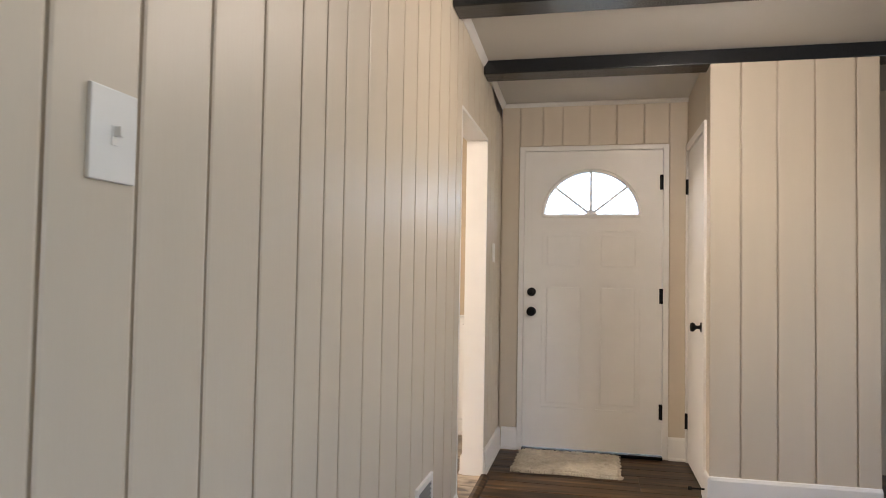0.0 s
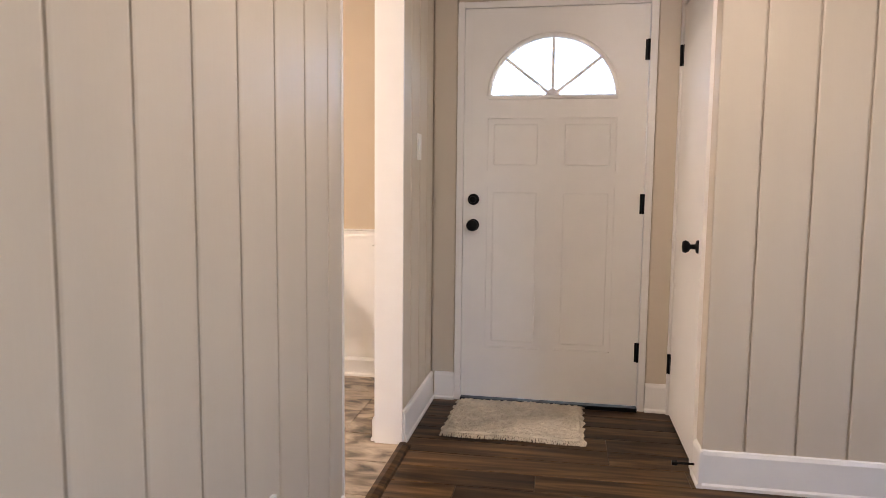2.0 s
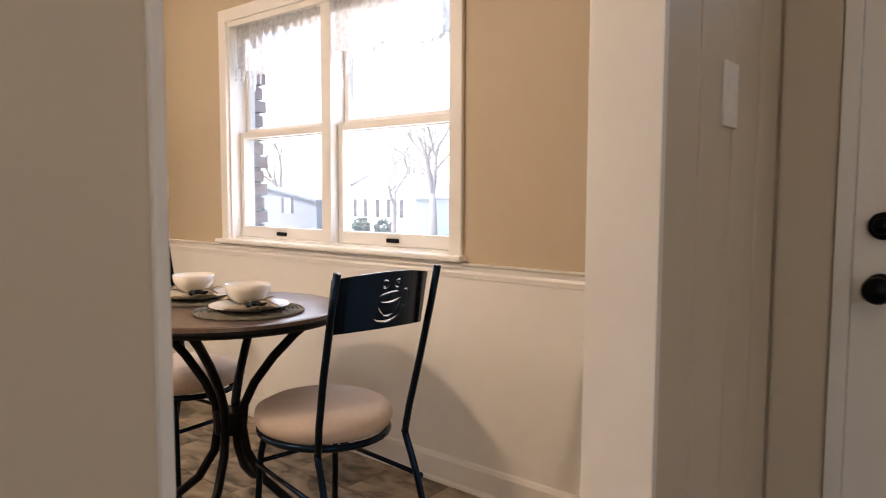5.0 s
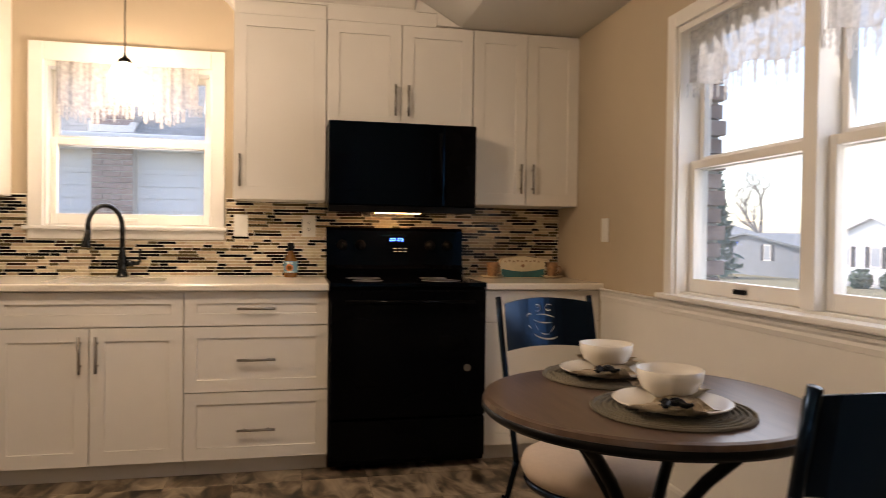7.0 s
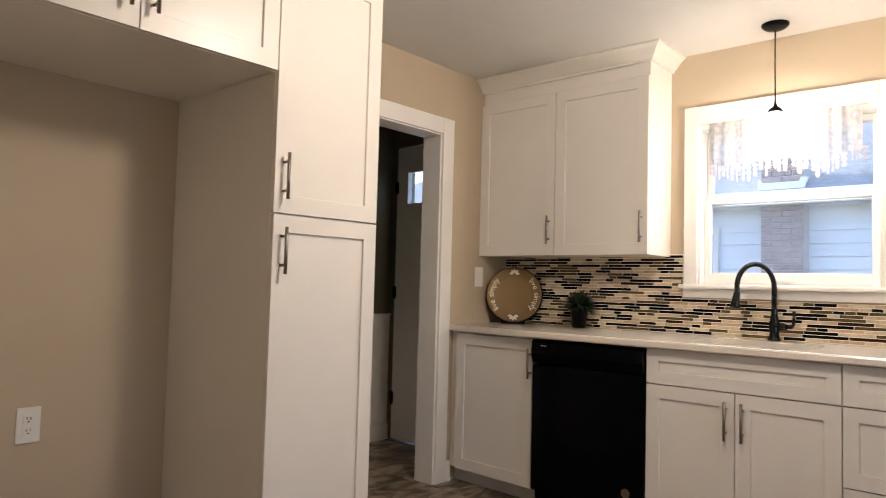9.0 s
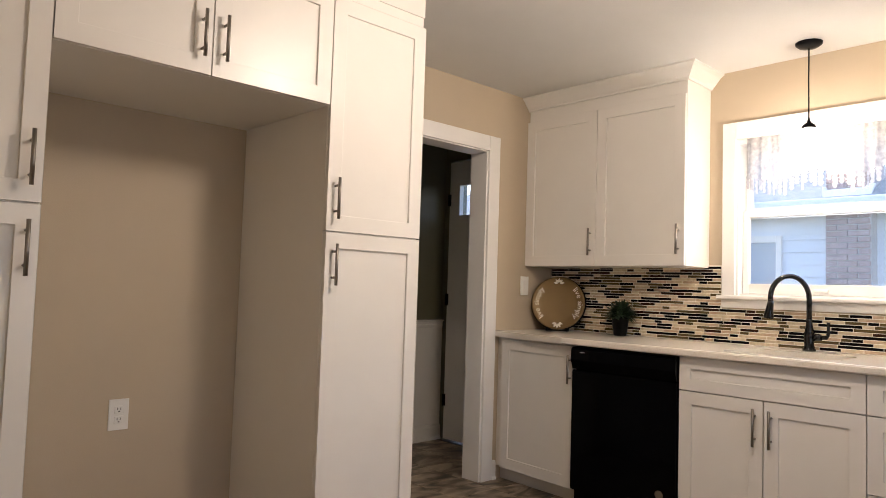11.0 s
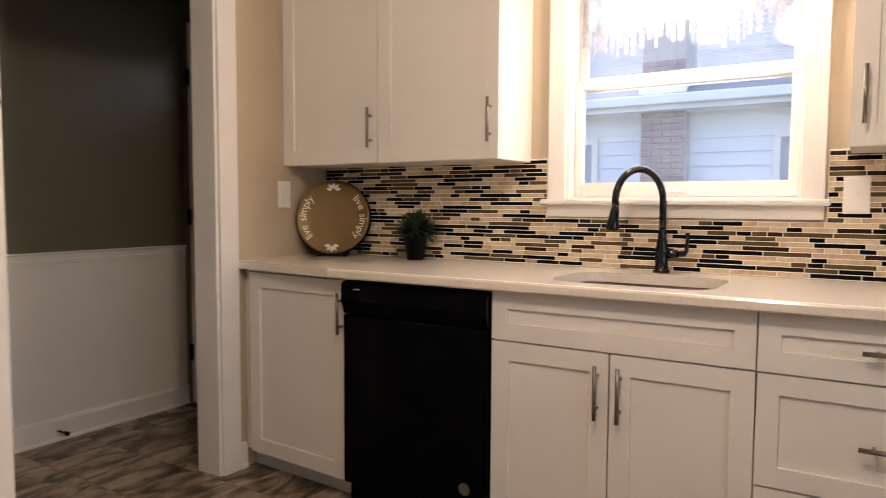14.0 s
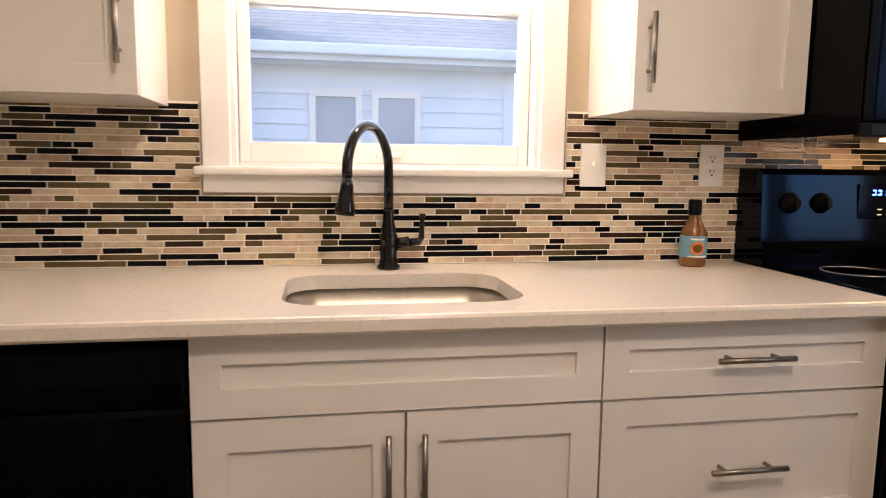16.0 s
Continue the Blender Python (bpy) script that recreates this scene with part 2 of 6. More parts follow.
RUG = mat("grey_beige_shag", (0.50, 0.44, 0.34), 0.95, vary=0.34, scale=22, bump=0.9, bscale=260)
COPPER = mat("bronze_charger", (0.17, 0.105, 0.035), 0.42, metal=0.35, vary=0.12, scale=12, bump=0.05)
LEAF = mat("dark_green_leaf", (0.022, 0.045, 0.018), 0.5, vary=0.5, scale=40, bump=0.1)
SOIL = mat("dark_soil", (0.02, 0.015, 0.01), 0.9)
SIDING = mat("white_lap_siding", (0.72, 0.77, 0.82), 0.6, vary=0.04, scale=4, bump=0.05)
SHINGLE = ramp_mat("grey_roof_shingle", [(0.3, (0.14, 0.17, 0.185)), (0.7, (0.215, 0.25, 0.27))], 9, 0.9, shift=6)
BRICK = ramp_mat("brown_brick", [(0.3, (0.25, 0.18, 0.165)), (0.7, (0.36, 0.275, 0.25))], 12, 0.9, shift=8)
MORTAR = mat("pale_mortar", (0.45, 0.43, 0.40), 0.9)
GRASS = ramp_mat("winter_lawn", [(0.3, (0.10, 0.10, 0.055)), (0.7, (0.20, 0.18, 0.11))], 2.5, 0.95, shift=0)
ASPHALT = mat("asphalt", (0.06, 0.06, 0.062), 0.9, vary=0.2, scale=6, bump=0.4)
BARK = mat("grey_bark", (0.25, 0.235, 0.22), 0.9, vary=0.3, scale=10, bump=0.5)
NEEDLE = mat("spruce_needles", (0.07, 0.115, 0.095), 0.8, vary=0.4, scale=3, bump=0.5)
AMBER = mat("amber_sauce", (0.17, 0.068, 0.016), 0.15, vary=0.2, bump=0.0)
TEAL = mat("teal_glaze", (0.02, 0.12, 0.12), 0.3, vary=0.3, scale=40)
PALEBLUE = mat("pale_blue_label", (0.14, 0.30, 0.38), 0.5)
ORANGE = mat("orange_label_print", (0.62, 0.18, 0.04), 0.5, vary=0.4, scale=60)
LETTER = mat("white_letter_paint", (0.80, 0.74, 0.62), 0.5, vary=0.05, bump=0.0)
CREAM = mat("cream_glaze", (0.66, 0.56, 0.38), 0.35, vary=0.12, scale=40)
BROWNWARE = mat("brown_patterned_glaze", (0.28, 0.15, 0.07), 0.35, vary=0.6, scale=70)
# Green-grey paint, darkened further to put the back hall's dimness into its colour.
GREYWALL = mat("dimmed_green_grey_paint", (0.125, 0.12, 0.075), 0.5, vary=0.05, scale=6, bump=0.08)
BULB = glow("lit_bulb_glass", (1.0, 0.90, 0.76), 14)
LITSHADE = glow("lit_shade_glass", (1.0, 0.90, 0.74), 2.2)
DIAL = glow("blue_clock_digits", (0.05, 0.22, 1.0), 3)
HOODGLOW = glow("hood_lamp_lens", (1.0, 0.62, 0.30), 2)

# ---- building helpers ----
BASE = {}


def thing(name, label, category, at, group="", kind=""):
    ob = new(name)
    ob.location = at
    ob.empty_display_size = 0.1
    BASE[ob] = Vector(at)
    return tagged(ob, label, category, group, kind)


def part(name, bm, material, parent=None, label="", smooth=False):
    """Links a bmesh, drawn in world places, as one mesh object under a thing or a part."""
    bmesh.ops.recalc_face_normals(bm, faces=bm.faces)
    at = BASE.get(parent, Vector())
    bmesh.ops.translate(bm, verts=bm.verts, vec=-at)
    me = bpy.data.meshes.new(name)
    bm.to_mesh(me)
    bm.free()
    for m in material if isinstance(material, (list, tuple)) else [material]:
        me.materials.append(m)
    if smooth:
        for p in me.polygons:
            p.use_smooth = True
    ob = new(name, me)
    if parent:
        ob.parent = parent
        BASE[ob] = at
    return tagged(ob, label)


def single(name, bm, material, label, category, kind="", group="", smooth=False):
    ob = tagged(part(name, bm, material, None, "", smooth), label, category, group, kind)
    BASE[ob] = Vector()
    return ob


def B():
    return bmesh.new()


def bx(bm, x0, x1, y0, y1, z0, z1, bevel=0.0, m=None, slot=0):
    r = bmesh.ops.create_cube(bm, size=1, matrix=Matrix.LocRotScale(((x0 + x1) / 2, (y0 + y1) / 2, (z0 + z1) / 2), None, (abs(x1 - x0), abs(y1 - y0), abs(z1 - z0))))
    vs = r["verts"]
    if m is not None:
        bmesh.ops.transform(bm, matrix=m, verts=vs)
    fs = {f for v in vs for f in v.link_faces}
    for f in fs:
        f.material_index = slot
    if bevel:
        bmesh.ops.bevel(bm, geom=list({e for v in vs for e in v.link_edges}), offset=bevel, segments=2, affect="EDGES", profile=0.6)
    return bm


def one(x0, x1, y0, y1, z0, z1, bevel=0.0, m=None):
    return bx(B(), x0, x1, y0, y1, z0, z1, bevel, m)


def tube(bm, pts, radius, seg=10, caps=True):
    pts = [Vector(p) for p in pts]
    rad = radius if isinstance(radius, (list, tuple)) else [radius] * len(pts)
    rings, side = [], None
    for i, p in enumerate(pts):
        d = (pts[min(i + 1, len(pts) - 1)] - pts[max(i - 1, 0)]).normalized()
        if side is None:
            side = d.orthogonal().normalized()
        side = (side - d * side.dot(d)).normalized()
        up = d.cross(side)
        rings.append([bm.verts.new(p + rad[i] * (math.cos(a) * side + math.sin(a) * up)) for a in (2 * math.pi * k / seg for k in range(seg))])
    for a, b in zip(rings, rings[1:]):
        for k in range(seg):
            bm.faces.new((a[k], a[(k + 1) % seg], b[(k + 1) % seg], b[k]))
    if caps:
        bm.faces.new(rings[0][::-1])
        bm.faces.new(rings[-1])
    return bm


def lathe(bm, profile, at=(0, 0, 0), seg=28, m=None):
    """Turns (radius, height) pairs about z."""
    c = Vector(at)
    rings = []
    for r, z in profile:
        rings.append([bm.verts.new(c + Vector((max(r, 1e-5) * math.cos(2 * math.pi * k / seg), max(r, 1e-5) * math.sin(2 * math.pi * k / seg), z))) for k in range(seg)])
    for a, b in zip(rings, rings[1:]):
        for k in range(seg):
            bm.faces.new((a[k], a[(k + 1) % seg], b[(k + 1) % seg], b[k]))
    if profile[0][0] > 0:
        bm.faces.new(rings[0][::-1])
    if profile[-1][0] > 0:
        bm.faces.new(rings[-1])
    if m is not None:
        bmesh.ops.transform(bm, matrix=m, verts=[v for r in rings for v in r])
    return bm


def prism(bm, pts, vec):
    """A polygon drawn out along a vector."""
    vec = Vector(vec)
    a = [bm.verts.new(p) for p in pts]
    b = [bm.verts.new(Vector(p) + vec) for p in pts]
    bm.faces.new(a[::-1])
    bm.faces.new(b)
    for k in range(len(a)):
        bm.faces.new((a[k], a[(k + 1) % len(a)], b[(k + 1) % len(a)], b[k]))
    return bm


def ring_plate(bm, rect, inner, place, w0, w1):
    """A plate with a hole: rect is u0, u1, v0, v1; inner a loop of (u, v) round the hole; place maps (u, v, w) to the world."""
    u0, u1, v0, v1 = rect
    cu, cv = sum(p[0] for p in inner) / len(inner), sum(p[1] for p in inner) / len(inner)
    pts = [(math.atan2(v - cv, u - cu), u, v) for u, v in inner]
    pts.sort()
    angles = [p[0] for p in pts]

    def out(u, v):
        du, dv = u - cu, v - cv
        s = min([k for k in ((u1 - cu) / du if du > 1e-9 else 1e9, (u0 - cu) / du if du < -1e-9 else 1e9,
                             (v1 - cv) / dv if dv > 1e-9 else 1e9, (v0 - cv) / dv if dv < -1e-9 else 1e9)])
        return cu + du * s, cv + dv * s
    loop = [((u, v), out(u, v)) for _, u, v in pts]
    for c in ((u0, v0), (u1, v0), (u1, v1), (u0, v1)):
        a = math.atan2(c[1] - cv, c[0] - cu)
        near = min(range(len(angles)), key=lambda i: abs(angles[i] - a))
        loop[near] = (loop[near][0], c)
    quads = []
    for w in (w0, w1):
        quads.append([(bm.verts.new(place(*i, w)), bm.verts.new(place(*o, w))) for i, o in loop])
    n = len(loop)
    for k in range(n):
        j = (k + 1) % n
        for q in quads:
            bm.faces.new((q[k][0], q[j][0], q[j][1], q[k][1]))
        bm.faces.new((quads[0][k][0], quads[0][j][0], quads[1][j][0], quads[1][k][0]))
        bm.faces.new((quads[0][k][1], quads[0][j][1], quads[1][j][1], quads[1][k][1]))
    return bm


def facing(x, y, z, side):
    """Axes of a front: u to the right, v up, w out of it. side: 'E' or 'N', the way that the front faces."""
    cols = {"E": ((0, 1, 0), (0, 0, 1), (1, 0, 0)), "N": ((-1, 0, 0), (0, 0, 1), (0, 1, 0)), "S": ((1, 0, 0), (0, 0, 1), (0, -1, 0)), "W": ((0, -1, 0), (0, 0, 1), (-1, 0, 0))}[side]
    m = Matrix.Identity(4)
    for k, c in enumerate(cols):
        for r in range(3):
            m[r][k] = c[r]
    m.translation = (x, y, z)
    return m


def front(name, th, m, u0, u1, v0, v1, rail=0.062, thick=0.02, sink_=0.009):
    """A framed cabinet front: a frame, with its sunk panel as a part of its own."""
    bm = B()
    hole = [(u0 + rail, v0 + rail), (u1 - rail, v0 + rail), (u1 - rail, v1 - rail), (u0 + rail, v1 - rail)]
    ring_plate(bm, (u0, u1, v0, v1), hole, lambda u, v, w: m @ Vector((u, v, w)), 0.0, thick)
    bm.normal_update()
    bmesh.ops.bevel(bm, geom=[e for e in bm.edges if len(e.link_faces) == 2 and e.calc_face_angle() > 0.2], offset=0.0011, segments=1, affect="EDGES")
    d = part(name, bm, CAB, th)
    part("panel", one(u0 + rail - 0.002, u1 - rail + 0.002, v0 + rail - 0.002, v1 - rail + 0.002, 0.002, thick - sink_, 0.0, m), CAB, d)
    return d


def bar_handle(parent, m, u, v, length, upright=True, off=0.02):
    """A bar pull on two posts, standing off a front."""
    bm = B()
    h = length / 2
    end = (lambda s: (u, v + s, off + 0.030)) if upright else (lambda s: (u + s, v, off + 0.030))
    foot = (lambda s, w: (u, v + s, w)) if upright else (lambda s, w: (u + s, v, w))
    tube(bm, [m @ Vector(end(-h)), m @ Vector(end(h))], 0.0062, 12)
    for s in (-h * 0.62, h * 0.62):
        tube(bm, [m @ Vector(foot(s, off - 0.001)), m @ Vector(foot(s, off + 0.028))], 0.005, 8)
    return part("handle", bm, NICKEL, parent, "brushed nickel bar handle", True)

# ---- the structure: hall ----
WX, NY, SY, KC = -4.06, 0.33, -3.79, 2.435


def boards(parent, side, at, edges, z0, z1, thick=0.008, gap=0.004):
    """Upright boards with open grooves between them on a wall."""
    for a, b in zip(edges, edges[1:]):
        lo, hi = min(a, b) + gap / 2, max(a, b) - gap / 2
        bm = B()
        if side == "E":
            bx(bm, at - thick, at, lo, hi, z0, z1, 0.0074)
        else:
            bx(bm, lo, hi, at, at + thick, z0, z1, 0.0074)
        part("panel_board", bm, PANEL, parent)


def hall_top(y):
    return 2.39 - 0.045 * y


# partition between hall and kitchen, with the doorway in it
bm = B()
bx(bm, -0.118, -0.0085, -7.6, -1.50, 0, 2.75)
bx(bm, -0.118, -0.0085, -0.68, 0.33, 0, 2.75)
bx(bm, -0.118, -0.0085, -1.50, -0.68, 2.012, 2.75)
wall_part = single("wall_partition", bm, BEIGE, "partition wall between hall and kitchen", "wall", "structure")
EDGES = [-1.502, -1.629, -1.808, -2.0, -2.188, -2.369, -2.55, -2.736, -2.911, -3.088, -3.22, -3.36, -3.534, -3.718, -3.898, -4.067]
EDGES += [-4.067 - 0.18 * k for k in range(1, 20)]
boards(wall_part, "E", 0.0, EDGES, 0.0, 2.74)
boards(wall_part, "E", 0.0, [-0.675, -0.515, -0.335, -0.155, -0.002], 0.0, 2.45)
boards(wall_part, "E", 0.0, [-1.505, -1.345, -1.165, -0.985, -0.805, -0.675], 2.012, 2.50)
bm = B()
bx(bm, -0.124, 0.004, -0.690, -0.672, 0.0, 2.0, 0.002)
bx(bm, -0.124, 0.004, -1.508, -1.498, 0.0, 2.0, 0.002)
bx(bm, -0.124, 0.004, -1.508, -0.672, 1.998, 2.014, 0.002)
single("trim_doorway", bm, TRIM, "white painted lining of the kitchen doorway", "trim", "structure")
bm = B()
prism(bm, [(-0.005, -1.499, 0.0), (0.045, -1.499, 0.0), (0.038, -1.499, 0.010), (0.015, -1.499, 0.016), (-0.005, -1.499, 0.014)], (0, 0.807, 0))
single("trim_threshold", bm, PLANK, "brown threshold strip between the two floors", "threshold", "structure")

# front wall with the entrance door's opening
bm = B()
bx(bm, -0.118, 0.150, 0.0085, 0.20, 0, 2.7)
bx(bm, 1.105, 4.2, 0.0085, 0.20, 0, 2.7)
bx(bm, 0.150, 1.105, 0.0085, 0.20, 2.068, 2.7)
wall_front = single("wall_front", bm, PANEL, "front wall of the hall around the entrance door", "wall", "structure")
boards(wall_front, "N", 0.0, [0.002, 0.128], 0.0, 2.42)
boards(wall_front, "N", 0.0, [0.128, 0.285, 0.42, 0.60, 0.78, 0.96, 1.12], 2.088, 2.42)
boards(wall_front, "N", 0.0, [1.12, 1.24], 0.0, 2.42)
# closet block
bm = B()
bx(bm, 1.252, 2.05, -0.8595, -0.70, 0, 2.42)
bx(bm, 1.252, 1.35, -0.70, 0.012, 2.05, 2.42)
bx(bm, 1.95, 2.05, -0.70, 0.012, 0, 2.42)
bx(bm, 1.30, 1.34, -0.70, 0.012, 0, 2.05)
wall_closet = single("wall_closet", bm, PANEL, "closet block beside the entrance", "wall", "structure")
boards(wall_closet, "N", -0.868, [1.235, 1.393, 1.574, 1.755, 1.95, 2.062], 0.0, 2.42)
for lo, hi, z0 in ((-0.866, -0.700, 0.0), (-0.700, 0.0, 2.05)):
    part("panel_board", one(1.240, 1.252, lo + 0.002, hi - 0.002, z0, 2.42, 0.002), PANEL, wall_closet)
# rest of the room behind the camera
bm = B()
bx(bm, -0.118, 4.3, -7.75, -7.6, 0, 2.9)
single("wall_back", bm, PANEL, "plain painted wall", "wall", "structure")
# Wall out of view; its opening is made up to hold the daylight fill.
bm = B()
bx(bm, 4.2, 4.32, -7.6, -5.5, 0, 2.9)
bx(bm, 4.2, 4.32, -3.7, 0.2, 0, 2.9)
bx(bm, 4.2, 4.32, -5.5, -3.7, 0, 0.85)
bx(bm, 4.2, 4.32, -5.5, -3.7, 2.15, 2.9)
single("wall_east", bm, PANEL, "plain unseen wall with an added window opening", "wall", "structure")
bm = B()
prism(bm, [(-0.12, 0.2, hall_top(0.2)), (4.32, 0.2, hall_top(0.2)), (4.32, -7.75, hall_top(-7.75)), (-0.12, -7.75, hall_top(-7.75))], (0, 0, 0.08))
single("ceiling_hall", bm, CEIL, "sloping white board ceiling over dark beams", "ceiling", "structure")
for y in (-0.79, -1.70, -2.61, -3.52, -4.43, -5.34, -6.25):
    bm = B()
    top = hall_top(y)
    bx(bm, 0.001, 4.19, y - 0.08, y + 0.08, top - 0.075, top + 0.05, 0.006)
    single("ceiling_beam", bm, BEAM, "glossy black stained timber ceiling beam", "beam", "structure", "hall beams")
bm = B()
for a, b in ((0.0, -0.705), (-0.875, -1.615), (-1.785, -2.525), (-2.695, -3.435), (-3.605, -4.345), (-4.515, -5.255)):
    prism(bm, [(0.0, a, hall_top(a)), (0.028, a, hall_top(a)), (0.022, a, hall_top(a) - 0.012), (0.006, a, hall_top(a) - 0.034), (0.0, a, hall_top(a) - 0.036)], (0, b - a, hall_top(b) - hall_top(a)))
prism(bm, [(0.02, -0.001, 2.39), (0.02, -0.026, 2.388), (0.02, -0.02, 2.376), (0.02, -0.001, 2.362)], (1.22, 0, 0))
single("trim_ceiling_hall", bm, TRIM, "small white moulding where hall wall meets ceiling", "trim", "structure")


def skirting(name, runs, height, label):
    """Baseboards: runs are (x0, y0, x1, y1, nx, ny), the normal pointing into the room."""
    bm = B()
    for x0, y0, x1, y1, nx, ny in runs:
        prof = [(0.0, 0.0), (0.020, 0.0), (0.020, 0.012), (0.014, 0.020), (0.014, height - 0.018), (0.008, height - 0.004), (0.0, height)]
        prism(bm, [(x0 + nx * d, y0 + ny * d, z) for d, z in prof], (x1 - x0, y1 - y0, 0))
    return single(name, bm, TRIM, label, "baseboard", "structure")


skirting("baseboard_hall", [(0.0, -0.672, 0.0, -0.0005, 1, 0), (0.021, 0.0, 0.128, 0.0, 0, -1), (1.122, 0.0, 1.2395, 0.0, 0, -1), (1.240, -0.868, 2.06, -0.868, 0, -1),
                            (1.240, -0.888, 1.240, -0.752, -1, 0), (0.0, -1.51, 0.0, -7.6, 1, 0)], 0.15, "tall white painted hall baseboard")

# hall floor: bed below, boards on it at the end of the file
floor_hall = single("floor_hall", one(-0.0, 4.3, -7.7, 0.15, -0.06, -0.006), JOINT, "dark brown plank floor of the hall", "floor", "structure")
floor_kitchen = single("floor_kitchen", one(WX - 0.2, -0.001, -5.1, 0.45, -0.06, -0.006), JOINT, "mottled slate-look tile floor", "floor", "structure")

# ---- the structure: kitchen ----
# west wall with the sink window, opening y -2.533..-1.69, z 1.17..2.05
bm = B()
bx(bm, WX - 0.16, WX, -3.94, -2.533, -0.05, 2.6)
bx(bm, WX - 0.16, WX, -1.69, 0.49, -0.05, 2.6)
bx(bm, WX - 0.16, WX, -2.533, -1.69, -0.05, 1.165)
bx(bm, WX - 0.16, WX, -2.533, -1.69, 2.045, 2.6)
single("wall_west", bm, BEIGE, "tan painted kitchen wall with the sink window", "wall", "structure")
# north wall with the double window, opening x -2.735..-1.235, z 0.90..2.04
bm = B()
bx(bm, WX, -2.735, NY, NY + 0.14, -0.05, 2.6)
bx(bm, -1.235, -0.118, NY, NY + 0.14, -0.05, 2.6)
bx(bm, -2.735, -1.235, NY, NY + 0.14, -0.05, 0.895)
bx(bm, -2.735, -1.235, NY, NY + 0.14, 2.035, 2.6)
wall_north = single("wall_north", bm, BEIGE, "tan painted kitchen wall with the double window", "wall", "structure")
single("wainscot_north", one(-3.43, -0.119, NY - 0.006, NY, 0.0, 0.84), TRIM, "white painted lower wall below the chair rail", "wainscot", "structure")
single("wainscot_east", one(-0.126, -0.1185, -0.67, NY - 0.006, 0.0, 0.84), TRIM, "white painted lower wall below the chair rail", "wainscot", "structure")
# south wall with the back doorway, opening x -3.38..-2.53
bm = B()
bx(bm, WX, -3.38, SY - 0.13, SY, 0, 2.6)
bx(bm, -2.53, -0.118, SY - 0.13, SY, 0, 2.6)
bx(bm, -3.38, -2.53, SY - 0.13, SY, 2.035, 2.6)
single("wall_south", bm, BEIGE, "tan painted kitchen wall with the back doorway", "wall", "structure")
bm = B()
bx(bm, WX - 0.16, -0.0, -5.0, -0.62, KC, KC + 0.06)
prism(bm, [(WX - 0.1, -0.62, KC), (WX - 0.1, -0.36, 2.288), (WX - 0.1, 0.47, 2.288), (WX - 0.1, 0.47, KC + 0.06), (WX - 0.1, -0.62, KC + 0.06)], (-WX + 0.1, 0, 0))
single("ceiling_kitchen", bm, CEIL, "white ceiling dropping lower along the front wall", "ceiling", "structure")


def rail_profile(bm, a, b, n, z):
    prof = [(0.0, z - 0.062), (0.010, z - 0.058), (0.013, z - 0.04), (0.010, z - 0.03), (0.014, z - 0.012), (0.026, z - 0.006), (0.026, z), (0.0, z)]
    prism(bm, [(a[0] + n[0] * d, a[1] + n[1] * d, h) for d, h in prof], (b[0] - a[0], b[1] - a[1], 0))


bm = B()
rail_profile(bm, (-3.43, NY), (-0.12, NY), (0, -1), 0.888)
rail_profile(bm, (-0.119, NY - 0.027), (-0.119, -0.67), (-1, 0), 0.888)
single("trim_chair_rail", bm, TRIM, "white moulded chair rail", "trim", "structure")
skirting("baseboard_kitchen", [(-3.43, NY - 0.006, -0.147, NY - 0.006, 0, -1), (-0.126, NY - 0.006, -0.126, -0.672, -1, 0)], 0.115, "white painted kitchen baseboard")
# back doorway lining and casing
bm = B()
bx(bm, -3.392, -3.374, SY - 0.134, SY + 0.004, 0, 2.04, 0.002)
bx(bm, -2.536, -2.518, SY - 0.134, SY + 0.004, 0, 2.04, 0.002)
bx(bm, -3.374, -2.536, SY - 0.134, SY + 0.004, 2.022, 2.04, 0.002)
bx(bm, -3.482, -3.386, SY, SY + 0.018, 0, 2.125, 0.004)
bx(bm, -2.524, -2.428, SY, SY + 0.018, 0, 2.125, 0.004)
bx(bm, -3.386, -2.524, SY, SY + 0.0175, 2.03, 2.125, 0.004)
single("trim_back_doorway", bm, TRIM, "white casing of the back doorway", "trim", "structure")
skirting("baseboard_south", [(-3.52, SY, -3.483, SY, 0, 1)], 0.115, "short white baseboard beside the back doorway")
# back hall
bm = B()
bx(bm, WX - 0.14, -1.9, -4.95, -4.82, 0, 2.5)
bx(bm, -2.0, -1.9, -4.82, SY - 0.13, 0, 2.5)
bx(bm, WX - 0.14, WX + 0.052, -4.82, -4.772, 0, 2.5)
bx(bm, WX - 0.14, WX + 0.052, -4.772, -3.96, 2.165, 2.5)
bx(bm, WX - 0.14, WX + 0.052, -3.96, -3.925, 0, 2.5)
single("wall_back_hall", bm, GREYWALL, "back hall wall, its dimness partly in the dark paint colour", "wall", "structure")
single("wainscot_back_hall", one(WX + 0.053, -2.0, -4.82, -4.812, 0, 0.86), TRIM, "white lower wall of the back hall", "wainscot", "structure")
bm = B()
rail_profile(bm, (-2.0, -4.82), (WX + 0.053, -4.82), (0, 1), 0.92)
single("trim_back_hall_rail", bm, TRIM, "white chair rail in the back hall", "trim", "structure")
skirting("baseboard_back_hall", [(-2.0, -4.812, WX + 0.053, -4.812, 0, 1)], 0.115, "white back hall baseboard")


